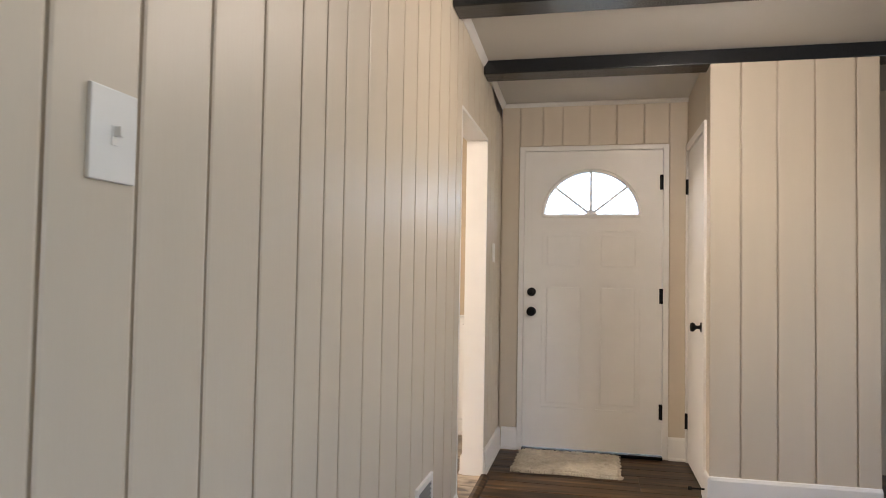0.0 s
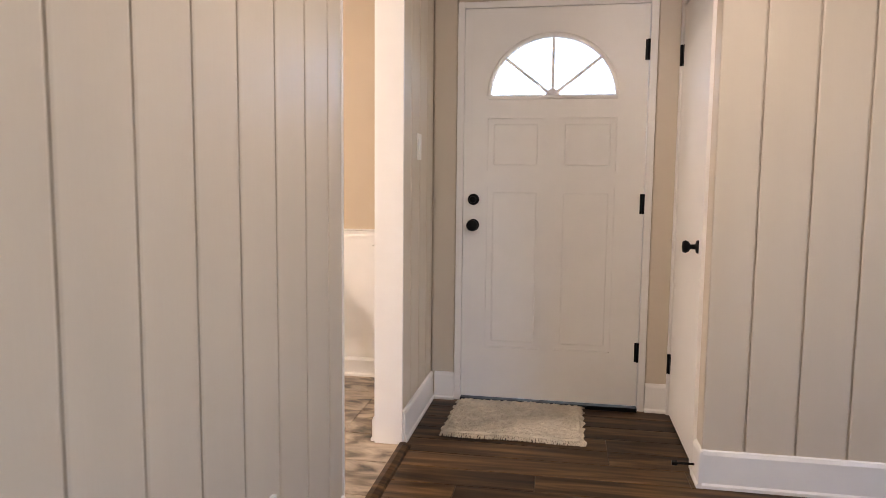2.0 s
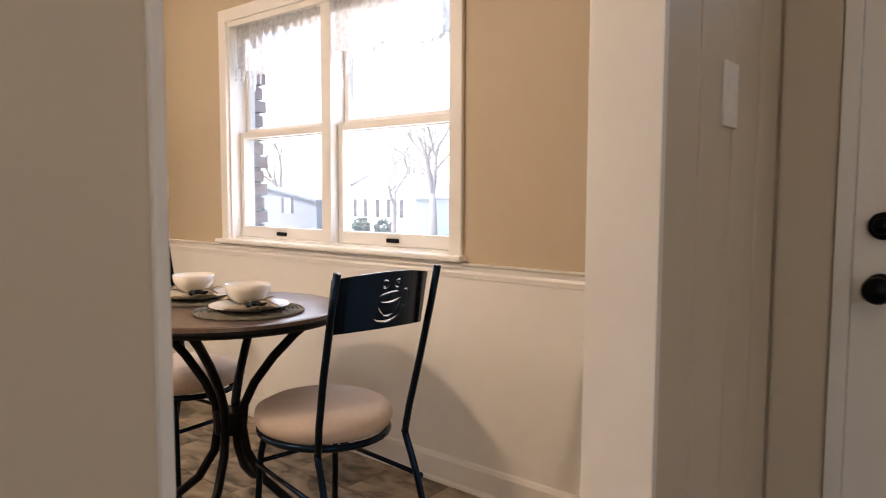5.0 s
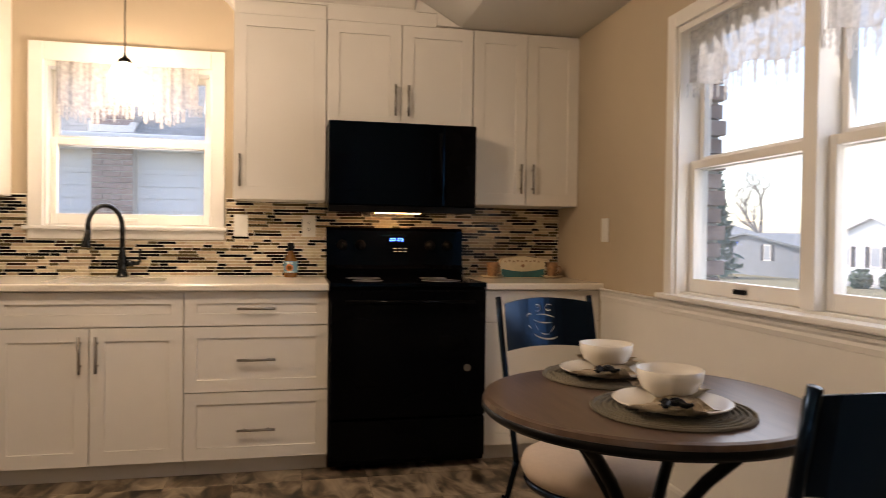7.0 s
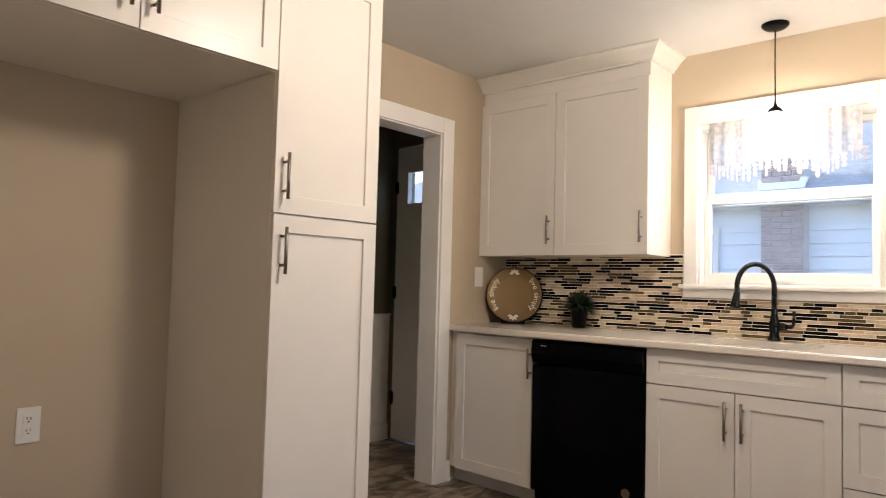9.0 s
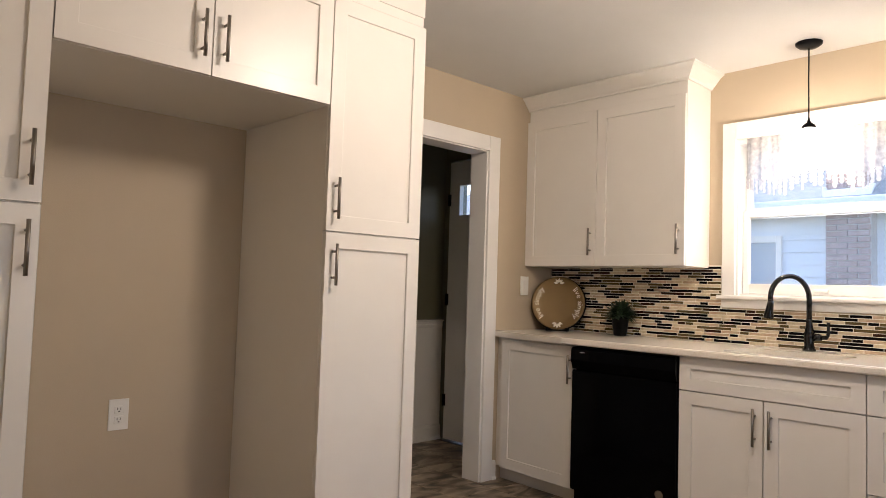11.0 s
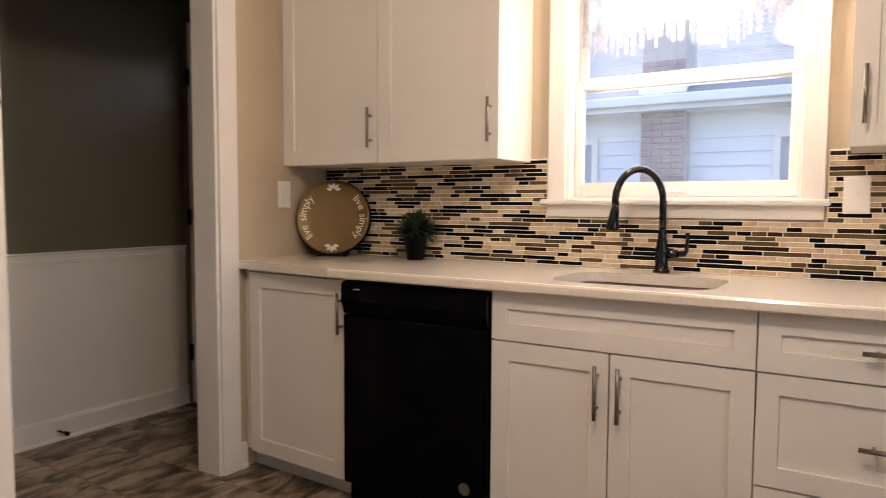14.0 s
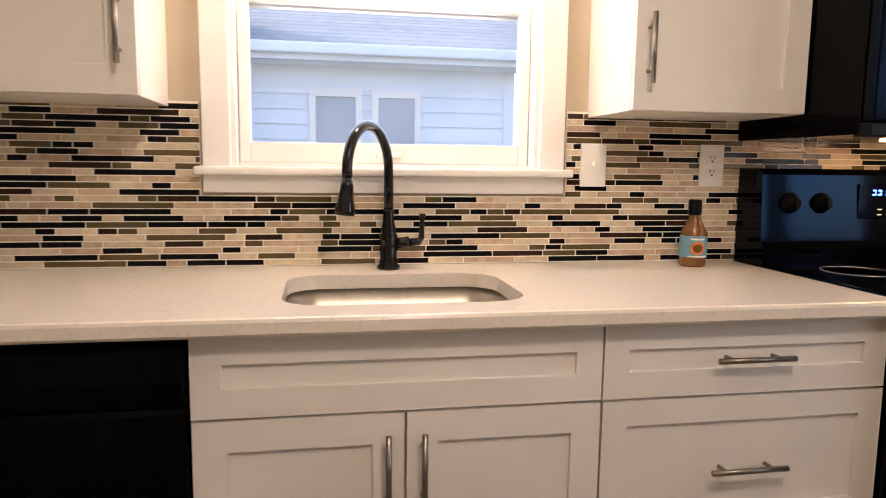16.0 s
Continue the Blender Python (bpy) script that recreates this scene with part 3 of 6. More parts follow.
def hinge(parent, x, y, z, nx, ny, h=0.09):
    bm = B()
    tx, ty = -ny, nx
    tube(bm, [(x + nx * 0.007, y + ny * 0.007, z - h / 2), (x + nx * 0.007, y + ny * 0.007, z + h / 2)], 0.0075, 8)
    bx(bm, x - abs(tx) * 0.016 - abs(nx) * 0.001, x + abs(tx) * 0.016 + abs(nx) * 0.004, y - abs(ty) * 0.016 - abs(ny) * 0.001, y + abs(ty) * 0.016 + abs(ny) * 0.004, z - h / 2, z + h / 2)
    return part("hinge", bm, BLACKMAT, parent, "matt black door hinge")


# side door of the back hall, with a small window
door_back = thing("door_back", "dark-lit white side door with a small square window", "door", (WX + 0.04, -4.38, 0), kind="structure")
bm = B()
bx(bm, WX + 0.012, WX + 0.052, -4.768, -3.965, 0.01, 1.735)
bx(bm, WX + 0.012, WX + 0.052, -4.768, -4.66, 1.735, 2.155)
bx(bm, WX + 0.012, WX + 0.052, -4.06, -3.965, 1.735, 2.155)
bx(bm, WX + 0.012, WX + 0.052, -4.66, -4.06, 1.968, 2.155)
bx(bm, WX + 0.012, WX + 0.052, -4.46, -4.44, 1.735, 1.968)
bx(bm, WX + 0.012, WX + 0.052, -4.25, -4.23, 1.735, 1.968)
part("door_slab", bm, TRIM, door_back)
pane = part("pane", one(WX + 0.029, WX + 0.035, -4.66, -4.06, 1.735, 1.968), GLASS, door_back)
pane.visible_shadow = False
for z in (1.858, 1.08, 0.305):
    hinge(door_back, WX + 0.054, -4.768, z, 1, 0)
ds = thing("door_stop", "small black spring door stop on the baseboard", "door stop", (-3.25, -4.80, 0.05))
bm = B()
tube(bm, [(-3.25, -4.798, 0.05), (-3.25, -4.735, 0.05)], 0.005, 8)
part("spring", bm, BLACKMAT, ds)
bm = B()
tube(bm, [(-3.25, -4.735, 0.05), (-3.25, -4.715, 0.05)], 0.011, 10)
part("tip", bm, BLACKMAT, ds)

# ---- entrance door ----
door = thing("door_entrance", "closed white panelled entrance door with a fanlight", "door", (0.63, 0.02, 0), kind="structure")
DX0, DX1, DZ0, DZ1, FZ, FX, FR = 0.165, 1.081, 0.025, 2.05, 1.613, 0.614, 0.31


def dplace(u, v, w):
    return Vector((u, 0.02 - w, v))


bm = B()
arc = [(FX + FR * math.cos(a), FZ + 0.94 * FR * math.sin(a)) for a in (math.pi * k / 28 for k in range(29))]
arc += [(FX - FR + 2 * FR * k / 10, FZ) for k in range(1, 10)]
ring_plate(bm, (DX0, DX1, FZ - 0.10, DZ1), arc, dplace, -0.02, 0.02)
part("top_rail", bm, TRIM, door)
TOPZ = FZ - 0.10
for u0, u1 in ((DX0, 0.29), (0.575, 0.653), (0.938, DX1)):
    part("stile", one(u0, u1, 0.0, 0.04, DZ0, TOPZ), TRIM, door)
for u0, u1 in ((0.29, 0.575), (0.653, 0.938)):
    for v0, v1 in ((DZ0, 0.30), (1.15, 1.23), (1.50, TOPZ)):
        part("rail", one(u0, u1, 0.0, 0.04, v0, v1), TRIM, door)
for u0, u1 in ((0.29, 0.575), (0.653, 0.938)):
    for v0, v1 in ((0.30, 1.15), (1.23, 1.50)):
        bm = B()
        bx(bm, u0, u1, 0.011, 0.036, v0, v1)
        bx(bm, u0 + 0.03, u1 - 0.03, 0.006, 0.0125, v0 + 0.03, v1 - 0.03, 0.0055)
        part("door_panel", bm, TRIM, door)
fan = part("fanlight", one(FX - FR - 0.01, FX + FR + 0.01, 0.017, 0.023, FZ - 0.005, FZ + FR), FROST, door, "frosted fan window, bright with daylight")
fan.visible_shadow = False
bm = B()
ring = [(FX + r * math.cos(a), FZ + 0.94 * r * math.sin(a)) for r in (FR + 0.012,) for a in (math.pi * k / 28 for k in range(29))]
tube(bm, [(u, -0.001, v) for u, v in ring], 0.012, 6)
tube(bm, [(FX - FR - 0.012, -0.001, FZ - 0.008), (FX + FR + 0.012, -0.001, FZ - 0.008)], 0.012, 6)
for a in (40, 90, 140):
    tube(bm, [(FX, 0.008, FZ), (FX + FR * math.cos(radians(a)), 0.008, FZ + 0.94 * FR * math.sin(radians(a)))], 0.008, 6)
lathe(bm, [(0.001, 0.0), (0.038, 0.0), (0.034, 0.012), (0.001, 0.014)], m=Matrix.Translation((FX, 0.014, FZ)) @ Matrix.Rotation(radians(90), 4, "X"), seg=18)
part("muntin", bm, TRIM, door)
for z, r in ((1.081, 0.030), (0.947, 0.032)):
    bm = B()
    prof = [(0.0, 0.0), (r, 0.0), (r, 0.008), (r * 0.9, 0.014), (0.013, 0.016), (0.013, 0.032)] + ([(0.026, 0.042), (0.030, 0.056), (0.024, 0.068), (0.0, 0.072)] if z < 1 else [(0.018, 0.034), (0.016, 0.04), (0.0, 0.042)])
    lathe(bm, prof, m=Matrix.Translation((0.219, 0.0, z)) @ Matrix.Rotation(radians(90), 4, "X"), seg=20)
    part("knob" if z < 1 else "deadbolt", bm, BLACKMAT, door, "matt black round knob" if z < 1 else "matt black round deadbolt", True)
for z in (1.83, 1.07, 0.308):
    hinge(door, 1.078, 0.0, z, 0, -1, 0.1)
bm = B()
bx(bm, 0.128, 0.163, -0.010, 0.06, 0, 2.085, 0.003)
bx(bm, 1.084, 1.120, -0.010, 0.06, 0, 2.085, 0.003)
bx(bm, 0.163, 1.084, -0.0095, 0.06, 2.053, 2.085, 0.003)
single("trim_entrance", bm, TRIM, "narrow white frame of the entrance door", "trim", "structure")
single("trim_door_sill", one(0.163, 1.084, -0.03, 0.10, -0.004, 0.020, 0.004), BLACKMAT, "dark metal door sill", "threshold", "structure")

# closet door
closet = thing("door_closet", "closed white closet door with black fittings", "door", (1.24, -0.37, 0), kind="structure")
part("door_slab", one(1.236, 1.271, -0.685, -0.045, 0.012, 2.02, 0.003), TRIM, closet)
bm = B()
bx(bm, 1.225, 1.30, -0.040, -0.003, 0, 2.075, 0.003)
bx(bm, 1.225, 1.30, -0.750, -0.690, 0, 2.075, 0.003)
bx(bm, 1.2255, 1.30, -0.690, -0.040, 2.025, 2.075, 0.003)
part("casing", bm, TRIM, closet)
bm = B()
lathe(bm, [(0.0, 0.0), (0.028, 0.0), (0.026, 0.008), (0.011, 0.012), (0.010, 0.032), (0.022, 0.040), (0.027, 0.052), (0.022, 0.062), (0.0, 0.066)], m=Matrix.Translation((1.236, -0.625, 0.915)) @ Matrix.Rotation(radians(-90), 4, "Y"), seg=18)
part("knob", bm, BLACKMAT, closet, "matt black round knob", True)
for z in (1.79, 0.268):
    hinge(closet, 1.234, -0.042, z, -1, 0, 0.1)
ds = thing("door_stop", "small black spring door stop on the hall baseboard", "door stop", (1.22, -0.80, 0.06))
bm = B()
tube(bm, [(1.227, -0.80, 0.06), (1.16, -0.80, 0.06)], 0.005, 8)
part("spring", bm, BLACKMAT, ds)
bm = B()
tube(bm, [(1.16, -0.80, 0.06), (1.14, -0.80, 0.06)], 0.011, 10)
part("tip", bm, BLACKMAT, ds)


# ---- windows ----
def sash(parent, m, u0, u1, v0, v1, w, wide=0.045, stile=0.030):
    bm = B()
    bx(bm, u0, u0 + stile, v0, v1, w - 0.017, w + 0.017, 0.003, m)
    bx(bm, u1 - stile, u1, v0, v1, w - 0.017, w + 0.017, 0.003, m)
    bx(bm, u0 + stile, u1 - stile, v0, v0 + wide * 1.25, w - 0.0165, w + 0.0165, 0.003, m)
    bx(bm, u0 + stile, u1 - stile, v1 - wide * 0.75, v1, w - 0.0165, w + 0.0165, 0.003, m)
    f = part("sash", bm, TRIM, parent)
    p = part("pane", one(u0 + stile - 0.004, u1 - stile + 0.004, v0 + wide - 0.004, v1 - wide * 0.75 + 0.004, w - 0.003, w + 0.003, 0, m), GLASS, f)
    p.visible_shadow = False
    return f


def window(name, label, m, u0, u1, v0, v1, lights, meet, casing, apron, head):
    """A double-hung window: u0..u1, v0..v1 is the opening; w = 0 the wall's face."""
    win = thing(name, label, "window", m @ Vector(((u0 + u1) / 2, v0, 0)), kind="structure")
    part("casing", one(u0 - casing, u0 + 0.004, v0 - 0.02, v1 + casing + head, 0, 0.018, 0.004, m), TRIM, win)
    part("casing", one(u1 - 0.004, u1 + casing, v0 - 0.02, v1 + casing + head, 0, 0.018, 0.004, m), TRIM, win)
    part("head_casing", one(u0 + 0.004, u1 - 0.004, v1 - 0.004, v1 + casing + head, 0, 0.0175, 0.004, m), TRIM, win)
    bm = B()
    bx(bm, u0 - casing - 0.018, u1 + casing + 0.018, v0 - 0.006, v0 + 0.016, -0.02, 0.052, 0.007, m)
    part("window_sill", bm, TRIM, win)
    part("apron", one(u0 - casing, u1 + casing, v0 - apron, v0 - 0.006, 0.0005, 0.019, 0.004, m), TRIM, win)
    part("side_jamb", one(u0, u0 + 0.016, v0, v1, -0.14, 0.0, 0, m), TRIM, win)
    part("side_jamb", one(u1 - 0.016, u1, v0, v1, -0.14, 0.0, 0, m), TRIM, win)
    part("head_jamb", one(u0 + 0.016, u1 - 0.016, v1 - 0.03, v1, -0.14, 0.0, 0, m), TRIM, win)
    part("sub_sill", one(u0 + 0.016, u1 - 0.016, v0, v0 + 0.025, -0.14, -0.02, 0, m), TRIM, win)
    cells = []
    step = (u1 - u0) / lights
    for k in range(lights):
        a, b = u0 + step * k + (0.016 if k == 0 else 0.032), u0 + step * (k + 1) - (0.016 if k == lights - 1 else 0.032)
        cells.append((a, b))
        if k:
            part("mullion", one(u0 + step * k - 0.032, u0 + step * k + 0.032, v0 + 0.025, v1 - 0.03, -0.13, -0.012, 0.003, m), TRIM, win)
    for a, b in cells:
        low = sash(win, m, a + 0.002, b - 0.002, v0 + 0.026, meet + 0.02, -0.072)
        sash(win, m, a + 0.002, b - 0.002, meet - 0.018, v1 - 0.031, -0.112)
        bm = B()
        c = (a + b) / 2
        bx(bm, c - 0.035, c + 0.035, v0 + 0.042, v0 + 0.060, -0.055, -0.043, 0.004, m)
        part("lift", bm, BLACKMAT if lights > 1 else PLASTIC, low)
    return win


MW_ = facing(WX, 0, 0, "E")
window("window_sink", "white double-hung kitchen window above the sink", MW_, -2.533, -1.69, 1.165, 2.045, 1, 1.629, 0.068, 0.053, 0.027)
MN_ = Matrix(((-1, 0, 0, 0), (0, -1, 0, NY), (0, 0, 1, 0), (0, 0, 0, 1))) @ Matrix(((1, 0, 0, 0), (0, 0, 1, 0), (0, 1, 0, 0), (0, 0, 0, 1)))
window("window_dining", "white double window with paired double-hung sashes", MN_, 1.235, 2.735, 0.90, 2.035, 2, 1.452, 0.057, 0.035, 0.0)


def valance(name, label, m, u0, u1, v0, v1, w, seed):
    """A gathered lace valance with a ragged tasselled hem."""
    r = random.Random(seed)
    cur = thing(name, label, "curtain", m @ Vector(((u0 + u1) / 2, v1, w)))
    bm = B()
    n = int((u1 - u0) / 0.008)
    cols = []
    for k in range(n + 1):
        u = u0 + (u1 - u0) * k / n
        fold = 0.011 * math.sin(u * 95 + 1.7 * math.sin(u * 23)) + 0.005 * math.sin(u * 210)
        hem = v0 + 0.07 + 0.02 * math.sin(u * 17)
        cols.append([bm.verts.new(m @ Vector((u, v1 + (hem - v1) * q, w + fold * (0.35 + 0.65 * q)))) for q in (0, 0.12, 0.4, 0.7, 1)])
    for a, b in zip(cols, cols[1:]):
        for k in range(4):
            bm.faces.new((a[k], b[k], b[k + 1], a[k + 1]))
    part("lace_cloth", bm, LACE, cur, "", True)
    bm = B()
    u = u0
    while u < u1:
        wide = r.uniform(0.010, 0.026)
        hem = v0 + 0.075 + 0.02 * math.sin(u * 17)
        drop = r.uniform(0.05, 0.095)
        fold = 0.011 * math.sin(u * 95 + 1.7 * math.sin(u * 23))
        steps = 6
        left, right = [], []
        for q in range(steps + 1):
            jag = wide * (0.5 + 0.28 * ((q % 2) - 0.5)) * (1 - 0.35 * q / steps)
            z = hem - drop * q / steps
            left.append(bm.verts.new(m @ Vector((u + wide / 2 - jag, z, w + fold + 0.004))))
            right.append(bm.verts.new(m @ Vector((u + wide / 2 + jag, z, w + fold + 0.001))))
        for q in range(steps):
            bm.faces.new((left[q], right[q], right[q + 1], left[q + 1]))
        u += wide * r.uniform(1.0, 1.45)
    tagged(part("tassel_fringe", bm, LACE, cur), kind="stuff")
    bm = B()
    tube(bm, [m @ Vector((u0 - 0.02, v1 - 0.012, w)), m @ Vector((u1 + 0.02, v1 - 0.012, w))], 0.006, 8)
    part("curtain_rod", bm, TRIM, cur)


valance("lace_valance", "sheer white lace valance with a tasselled hem", MW_, -2.47, -1.76, 1.745, 2.06, 0.012, 3)
valance("lace_valance", "sheer white lace valance with a tasselled hem", MN_, 1.27, 1.945, 1.70, 2.02, -0.030, 4)
valance("lace_valance", "sheer white lace valance with a tasselled hem", MN_, 2.025, 2.70, 1.70, 2.02, -0.030, 5)


# ---- plates on the walls ----
def wall_plate(m, u, v, kind, label, group, wide=0.076, high=0.122):
    th = thing("light_switch" if kind != "outlet" else "power_outlet", label, "switch" if kind != "outlet" else "outlet", m @ Vector((u, v, 0)), group)
    part("cover_plate", one(u - wide / 2, u + wide / 2, v - high / 2, v + high / 2, 0, 0.007, 0.0025, m), PLASTIC, th)
    if kind == "toggle":
        bm = one(u - 0.006, u + 0.006, v - 0.013, v + 0.013, 0.006, 0.0085, 0, m)
        bx(bm, u - 0.004, u + 0.004, v - 0.002, v + 0.012, 0.008, 0.019, 0.001, m)
        part("toggle", bm, PLASTIC, th)
    elif kind == "rocker":
        part("rocker", one(u - 0.017, u + 0.017, v - 0.034, v + 0.034, 0.006, 0.0105, 0.002, m), PLASTIC, th)
    else:
        for dv in (-0.02, 0.02):
            s = part("socket", one(u - 0.017, u + 0.017, v + dv - 0.015, v + dv + 0.015, 0.006, 0.009, 0.002, m), PLASTIC, th)
            bm = B()
            for du in (-0.006, 0.006):
                bx(bm, u + du - 0.0012, u + du + 0.0012, v + dv - 0.001, v + dv + 0.008, 0.0085, 0.0098, 0, m)
            bx(bm, u - 0.003, u + 0.003, v + dv - 0.010, v + dv - 0.005, 0.0085, 0.0098, 0, m)
            part("slot", bm, DARK, s)
    return th


MH = facing(0.0, 0, 0, "E")
wall_plate(MH, -3.957, 1.365, "toggle", "white plastic light switch on the panelled hall wall", "light switches", 0.09, 0.122)
wall_plate(MH, -0.365, 1.335, "rocker", "white plastic light switch beside the entrance door", "light switches")
MT = facing(WX + 0.010, 0, 0, "E")
wall_plate(MT, -1.533, 1.195, "toggle", "white light switch on the tiled splashback", "light switches")
wall_plate(MT, -1.165, 1.198, "outlet", "white double power outlet on the tiled splashback", "power outlets")
MS = facing(0, SY, 0, "N")
wall_plate(MS, 3.765, 1.20, "rocker", "white light switch beside the back doorway", "light switches")
wall_plate(MS, 1.272, 0.625, "outlet", "white double power outlet in the fridge alcove", "power outlets")
wall_plate(MN_, 3.40, 1.19, "rocker", "white light switch on the dining wall", "light switches")

vent = thing("floor_register", "white metal wall vent grille low on the panels", "vent", (0.0, -2.17, 0.16))
bm = B()
for a in ((-2.30, -2.275), (-2.075, -2.05)):
    bx(bm, 0.0, 0.012, a[0], a[1], 0.155, 0.405, 0.002)
for a in ((0.155, 0.18), (0.38, 0.405)):
    bx(bm, 0.0, 0.0118, -2.275, -2.075, a[0], a[1], 0.002)
part("frame", bm, TRIM, vent)
part("backing", one(0.0005, 0.003, -2.275, -2.075, 0.18, 0.38), DARK, vent)
for k in range(11):
    z = 0.190 + 0.018 * k
    bm = B()
    prism(bm, [(0.002, -2.275, z), (0.010, -2.275, z - 0.008), (0.011, -2.275, z - 0.006), (0.003, -2.275, z + 0.002)], (0, 0.2, 0))
    part("slat", bm, VENTGREY, vent, "grey slat")

# ---- kitchen cabinets ----
FB = -3.475     # carcass front of the base units; fronts stand 20 mm proud
FU = -3.785     # carcass front of the wall units
MB = facing(FB, 0, 0, "E")
MU = facing(FU, 0, 0, "E")


def base_unit(name, label, y0, y1, hollow=False):
    th = thing(name, label, "cabinet", ((FB + WX) / 2, (y0 + y1) / 2, 0), "base cabinets")
    if hollow:
        bm = one(WX + 0.002, FB, y0 + 0.001, y1 - 0.001, 0.085, 0.105)
        bx(bm, WX + 0.002, FB, y0 + 0.001, y0 + 0.019, 0.105, 0.878)
        bx(bm, WX + 0.002, FB, y1 - 0.019, y1 - 0.001, 0.105, 0.878)
        bx(bm, WX + 0.002, WX + 0.02, y0 + 0.019, y1 - 0.019, 0.105, 0.878)
        bx(bm, FB - 0.02, FB, y0 + 0.019, y1 - 0.019, 0.105, 0.878)
    else:
        bm = one(WX + 0.002, FB, y0 + 0.001, y1 - 0.001, 0.085, 0.878)
    part("body", bm, CAB, th)
    part("toe_kick", one(WX + 0.10, FB - 0.045, y0 + 0.001, y1 - 0.001, 0.0, 0.084), TOE, th, "recessed grey toe kick")
    return th


G = 0.0025
th = base_unit("sink_cabinet", "white shaker sink cabinet with two doors", -2.54, -1.737, True)
front("false_front", th, MB, -2.54 + G, -1.737 - G, 0.718, 0.874, 0.055)
for u0, u1, hu in ((-2.54, -2.14, -2.176), (-2.14, -1.737, -2.106)):
    d = front("door", th, MB, u0 + G, u1 - G, 0.088, 0.712)
    bar_handle(d, MB, hu, 0.594, 0.165)
th = base_unit("drawer_cabinet", "white shaker cabinet with three drawers", -1.737, -1.077)
for v0, v1, hv in ((0.718, 0.874, 0.797), (0.407, 0.712, 0.556), (0.088, 0.401, 0.226)):
    d = front("drawer", th, MB, -1.737 + G, -1.077 - G, v0, v1, 0.055)
    bar_handle(d, MB, -1.41, hv, 0.175, False)
th = base_unit("base_cabinet", "white shaker cabinet between range and dining wall", -0.30, NY - 0.002)
front("door", th, MB, -0.30 + G, NY - 0.004, 0.088, 0.712)
front("drawer", th, MB, -0.30 + G, NY - 0.004, 0.718, 0.874, 0.055)
# narrow end cabinet set at a slight angle beside the back doorway
th = thing("end_cabinet", "narrow white end cabinet angled towards the back doorway", "cabinet", (-3.75, -3.48, 0), "base cabinets")
ANG = math.atan2(0.035, 0.585)
ME = Matrix.Translation((FB - 0.052, SY + 0.012, 0)) @ Matrix.Rotation(-ANG, 4, "Z") @ facing(0, 0, 0, "E")
bm = B()
prism(bm, [(WX + 0.002, SY + 0.002, 0.085), (FB - 0.056, SY + 0.002, 0.085), (FB - 0.022, -3.165, 0.085), (WX + 0.002, -3.165, 0.085)], (0, 0, 0.79))
part("body", bm, CAB, th)
bm = B()
prism(bm, [(WX + 0.1, SY + 0.002, 0.0), (FB - 0.10, SY + 0.002, 0.0), (FB - 0.07, -3.165, 0.0), (WX + 0.1, -3.165, 0.0)], (0, 0, 0.084))
part("toe_kick", bm, TOE, th, "recessed grey toe kick")
d = front("door", th, ME, 0.045, 0.60, 0.088, 0.866)
bar_handle(d, ME, 0.588, 0.74, 0.16)

# worktop in one run, with the sink's cut-out
top = thing("worktop", "cream quartz worktop with a rounded edge", "worktop", (-3.73, -1.7, 0.88), kind="structure")
bm = B()
CF = -3.412
EDGE = [(CF - 0.06, 0.880), (CF - 0.005, 0.880), (CF, 0.886), (CF, 0.907), (CF - 0.003, 0.913), (CF - 0.009, 0.915), (CF - 0.06, 0.915)]
prism(bm, [(x, -3.215, z) for x, z in EDGE], (0, 2.135, 0))
bx(bm, WX + 0.001, CF - 0.06, -3.215, -2.45, 0.880, 0.915)
bx(bm, WX + 0.001, CF - 0.06, -1.80, -1.080, 0.880, 0.915)
HOLE = []
for cx, cy, a0 in ((-3.60, -1.955, 0), (-3.80, -1.955, 90), (-3.80, -2.295, 180), (-3.60, -2.295, 270)):
    for k in range(9):
        a = radians(a0 + 90 * k / 8)
        HOLE.append((cx + 0.085 * math.cos(a), cy + 0.085 * math.sin(a)))
ring_plate(bm, (WX + 0.001, CF - 0.06, -2.45, -1.80), HOLE, lambda u, v, w: Vector((u, v, w)), 0.880, 0.915)
prism(bm, [(WX + 0.001, SY + 0.001, 0.880), (FB - 0.008, SY + 0.001, 0.880), (CF - 0.012, -3.215, 0.880), (WX + 0.001, -3.215, 0.880)], (0, 0, 0.0345))
part("slab", bm, QUARTZ, top)
bm = B()
prism(bm, [(x, -0.298, z) for x, z in EDGE], (0, NY + 0.297, 0))
bx(bm, WX + 0.001, CF - 0.06, -0.298, NY - 0.001, 0.880, 0.915)
part("slab", bm, QUARTZ, top)

sink = thing("sink", "brushed steel undermount sink bowl", "sink", (-3.70, -2.125, 0.70))
bm = B()


def sink_loop(grow, z, shrink=0.0):
    pts = []
    for cx, cy, a0 in ((-3.60, -1.955, 0), (-3.80, -1.955, 90), (-3.80, -2.295, 180), (-3.60, -2.295, 270)):
        for k in range(9):
            a = radians(a0 + 90 * k / 8)
            pts.append(bm.verts.new((cx + (0.085 + grow) * math.cos(a), cy + (0.085 + grow) * math.sin(a), z)))
    return pts


loops = [sink_loop(0.03, 0.8795), sink_loop(0.006, 0.8795), sink_loop(0.004, 0.80), sink_loop(-0.005, 0.735), sink_loop(-0.03, 0.715), sink_loop(-0.08, 0.708)]
for a, b in zip(loops, loops[1:]):
    for k in range(36):
        bm.faces.new((a[k], a[(k + 1) % 36], b[(k + 1) % 36], b[k]))
bm.faces.new(loops[-1])
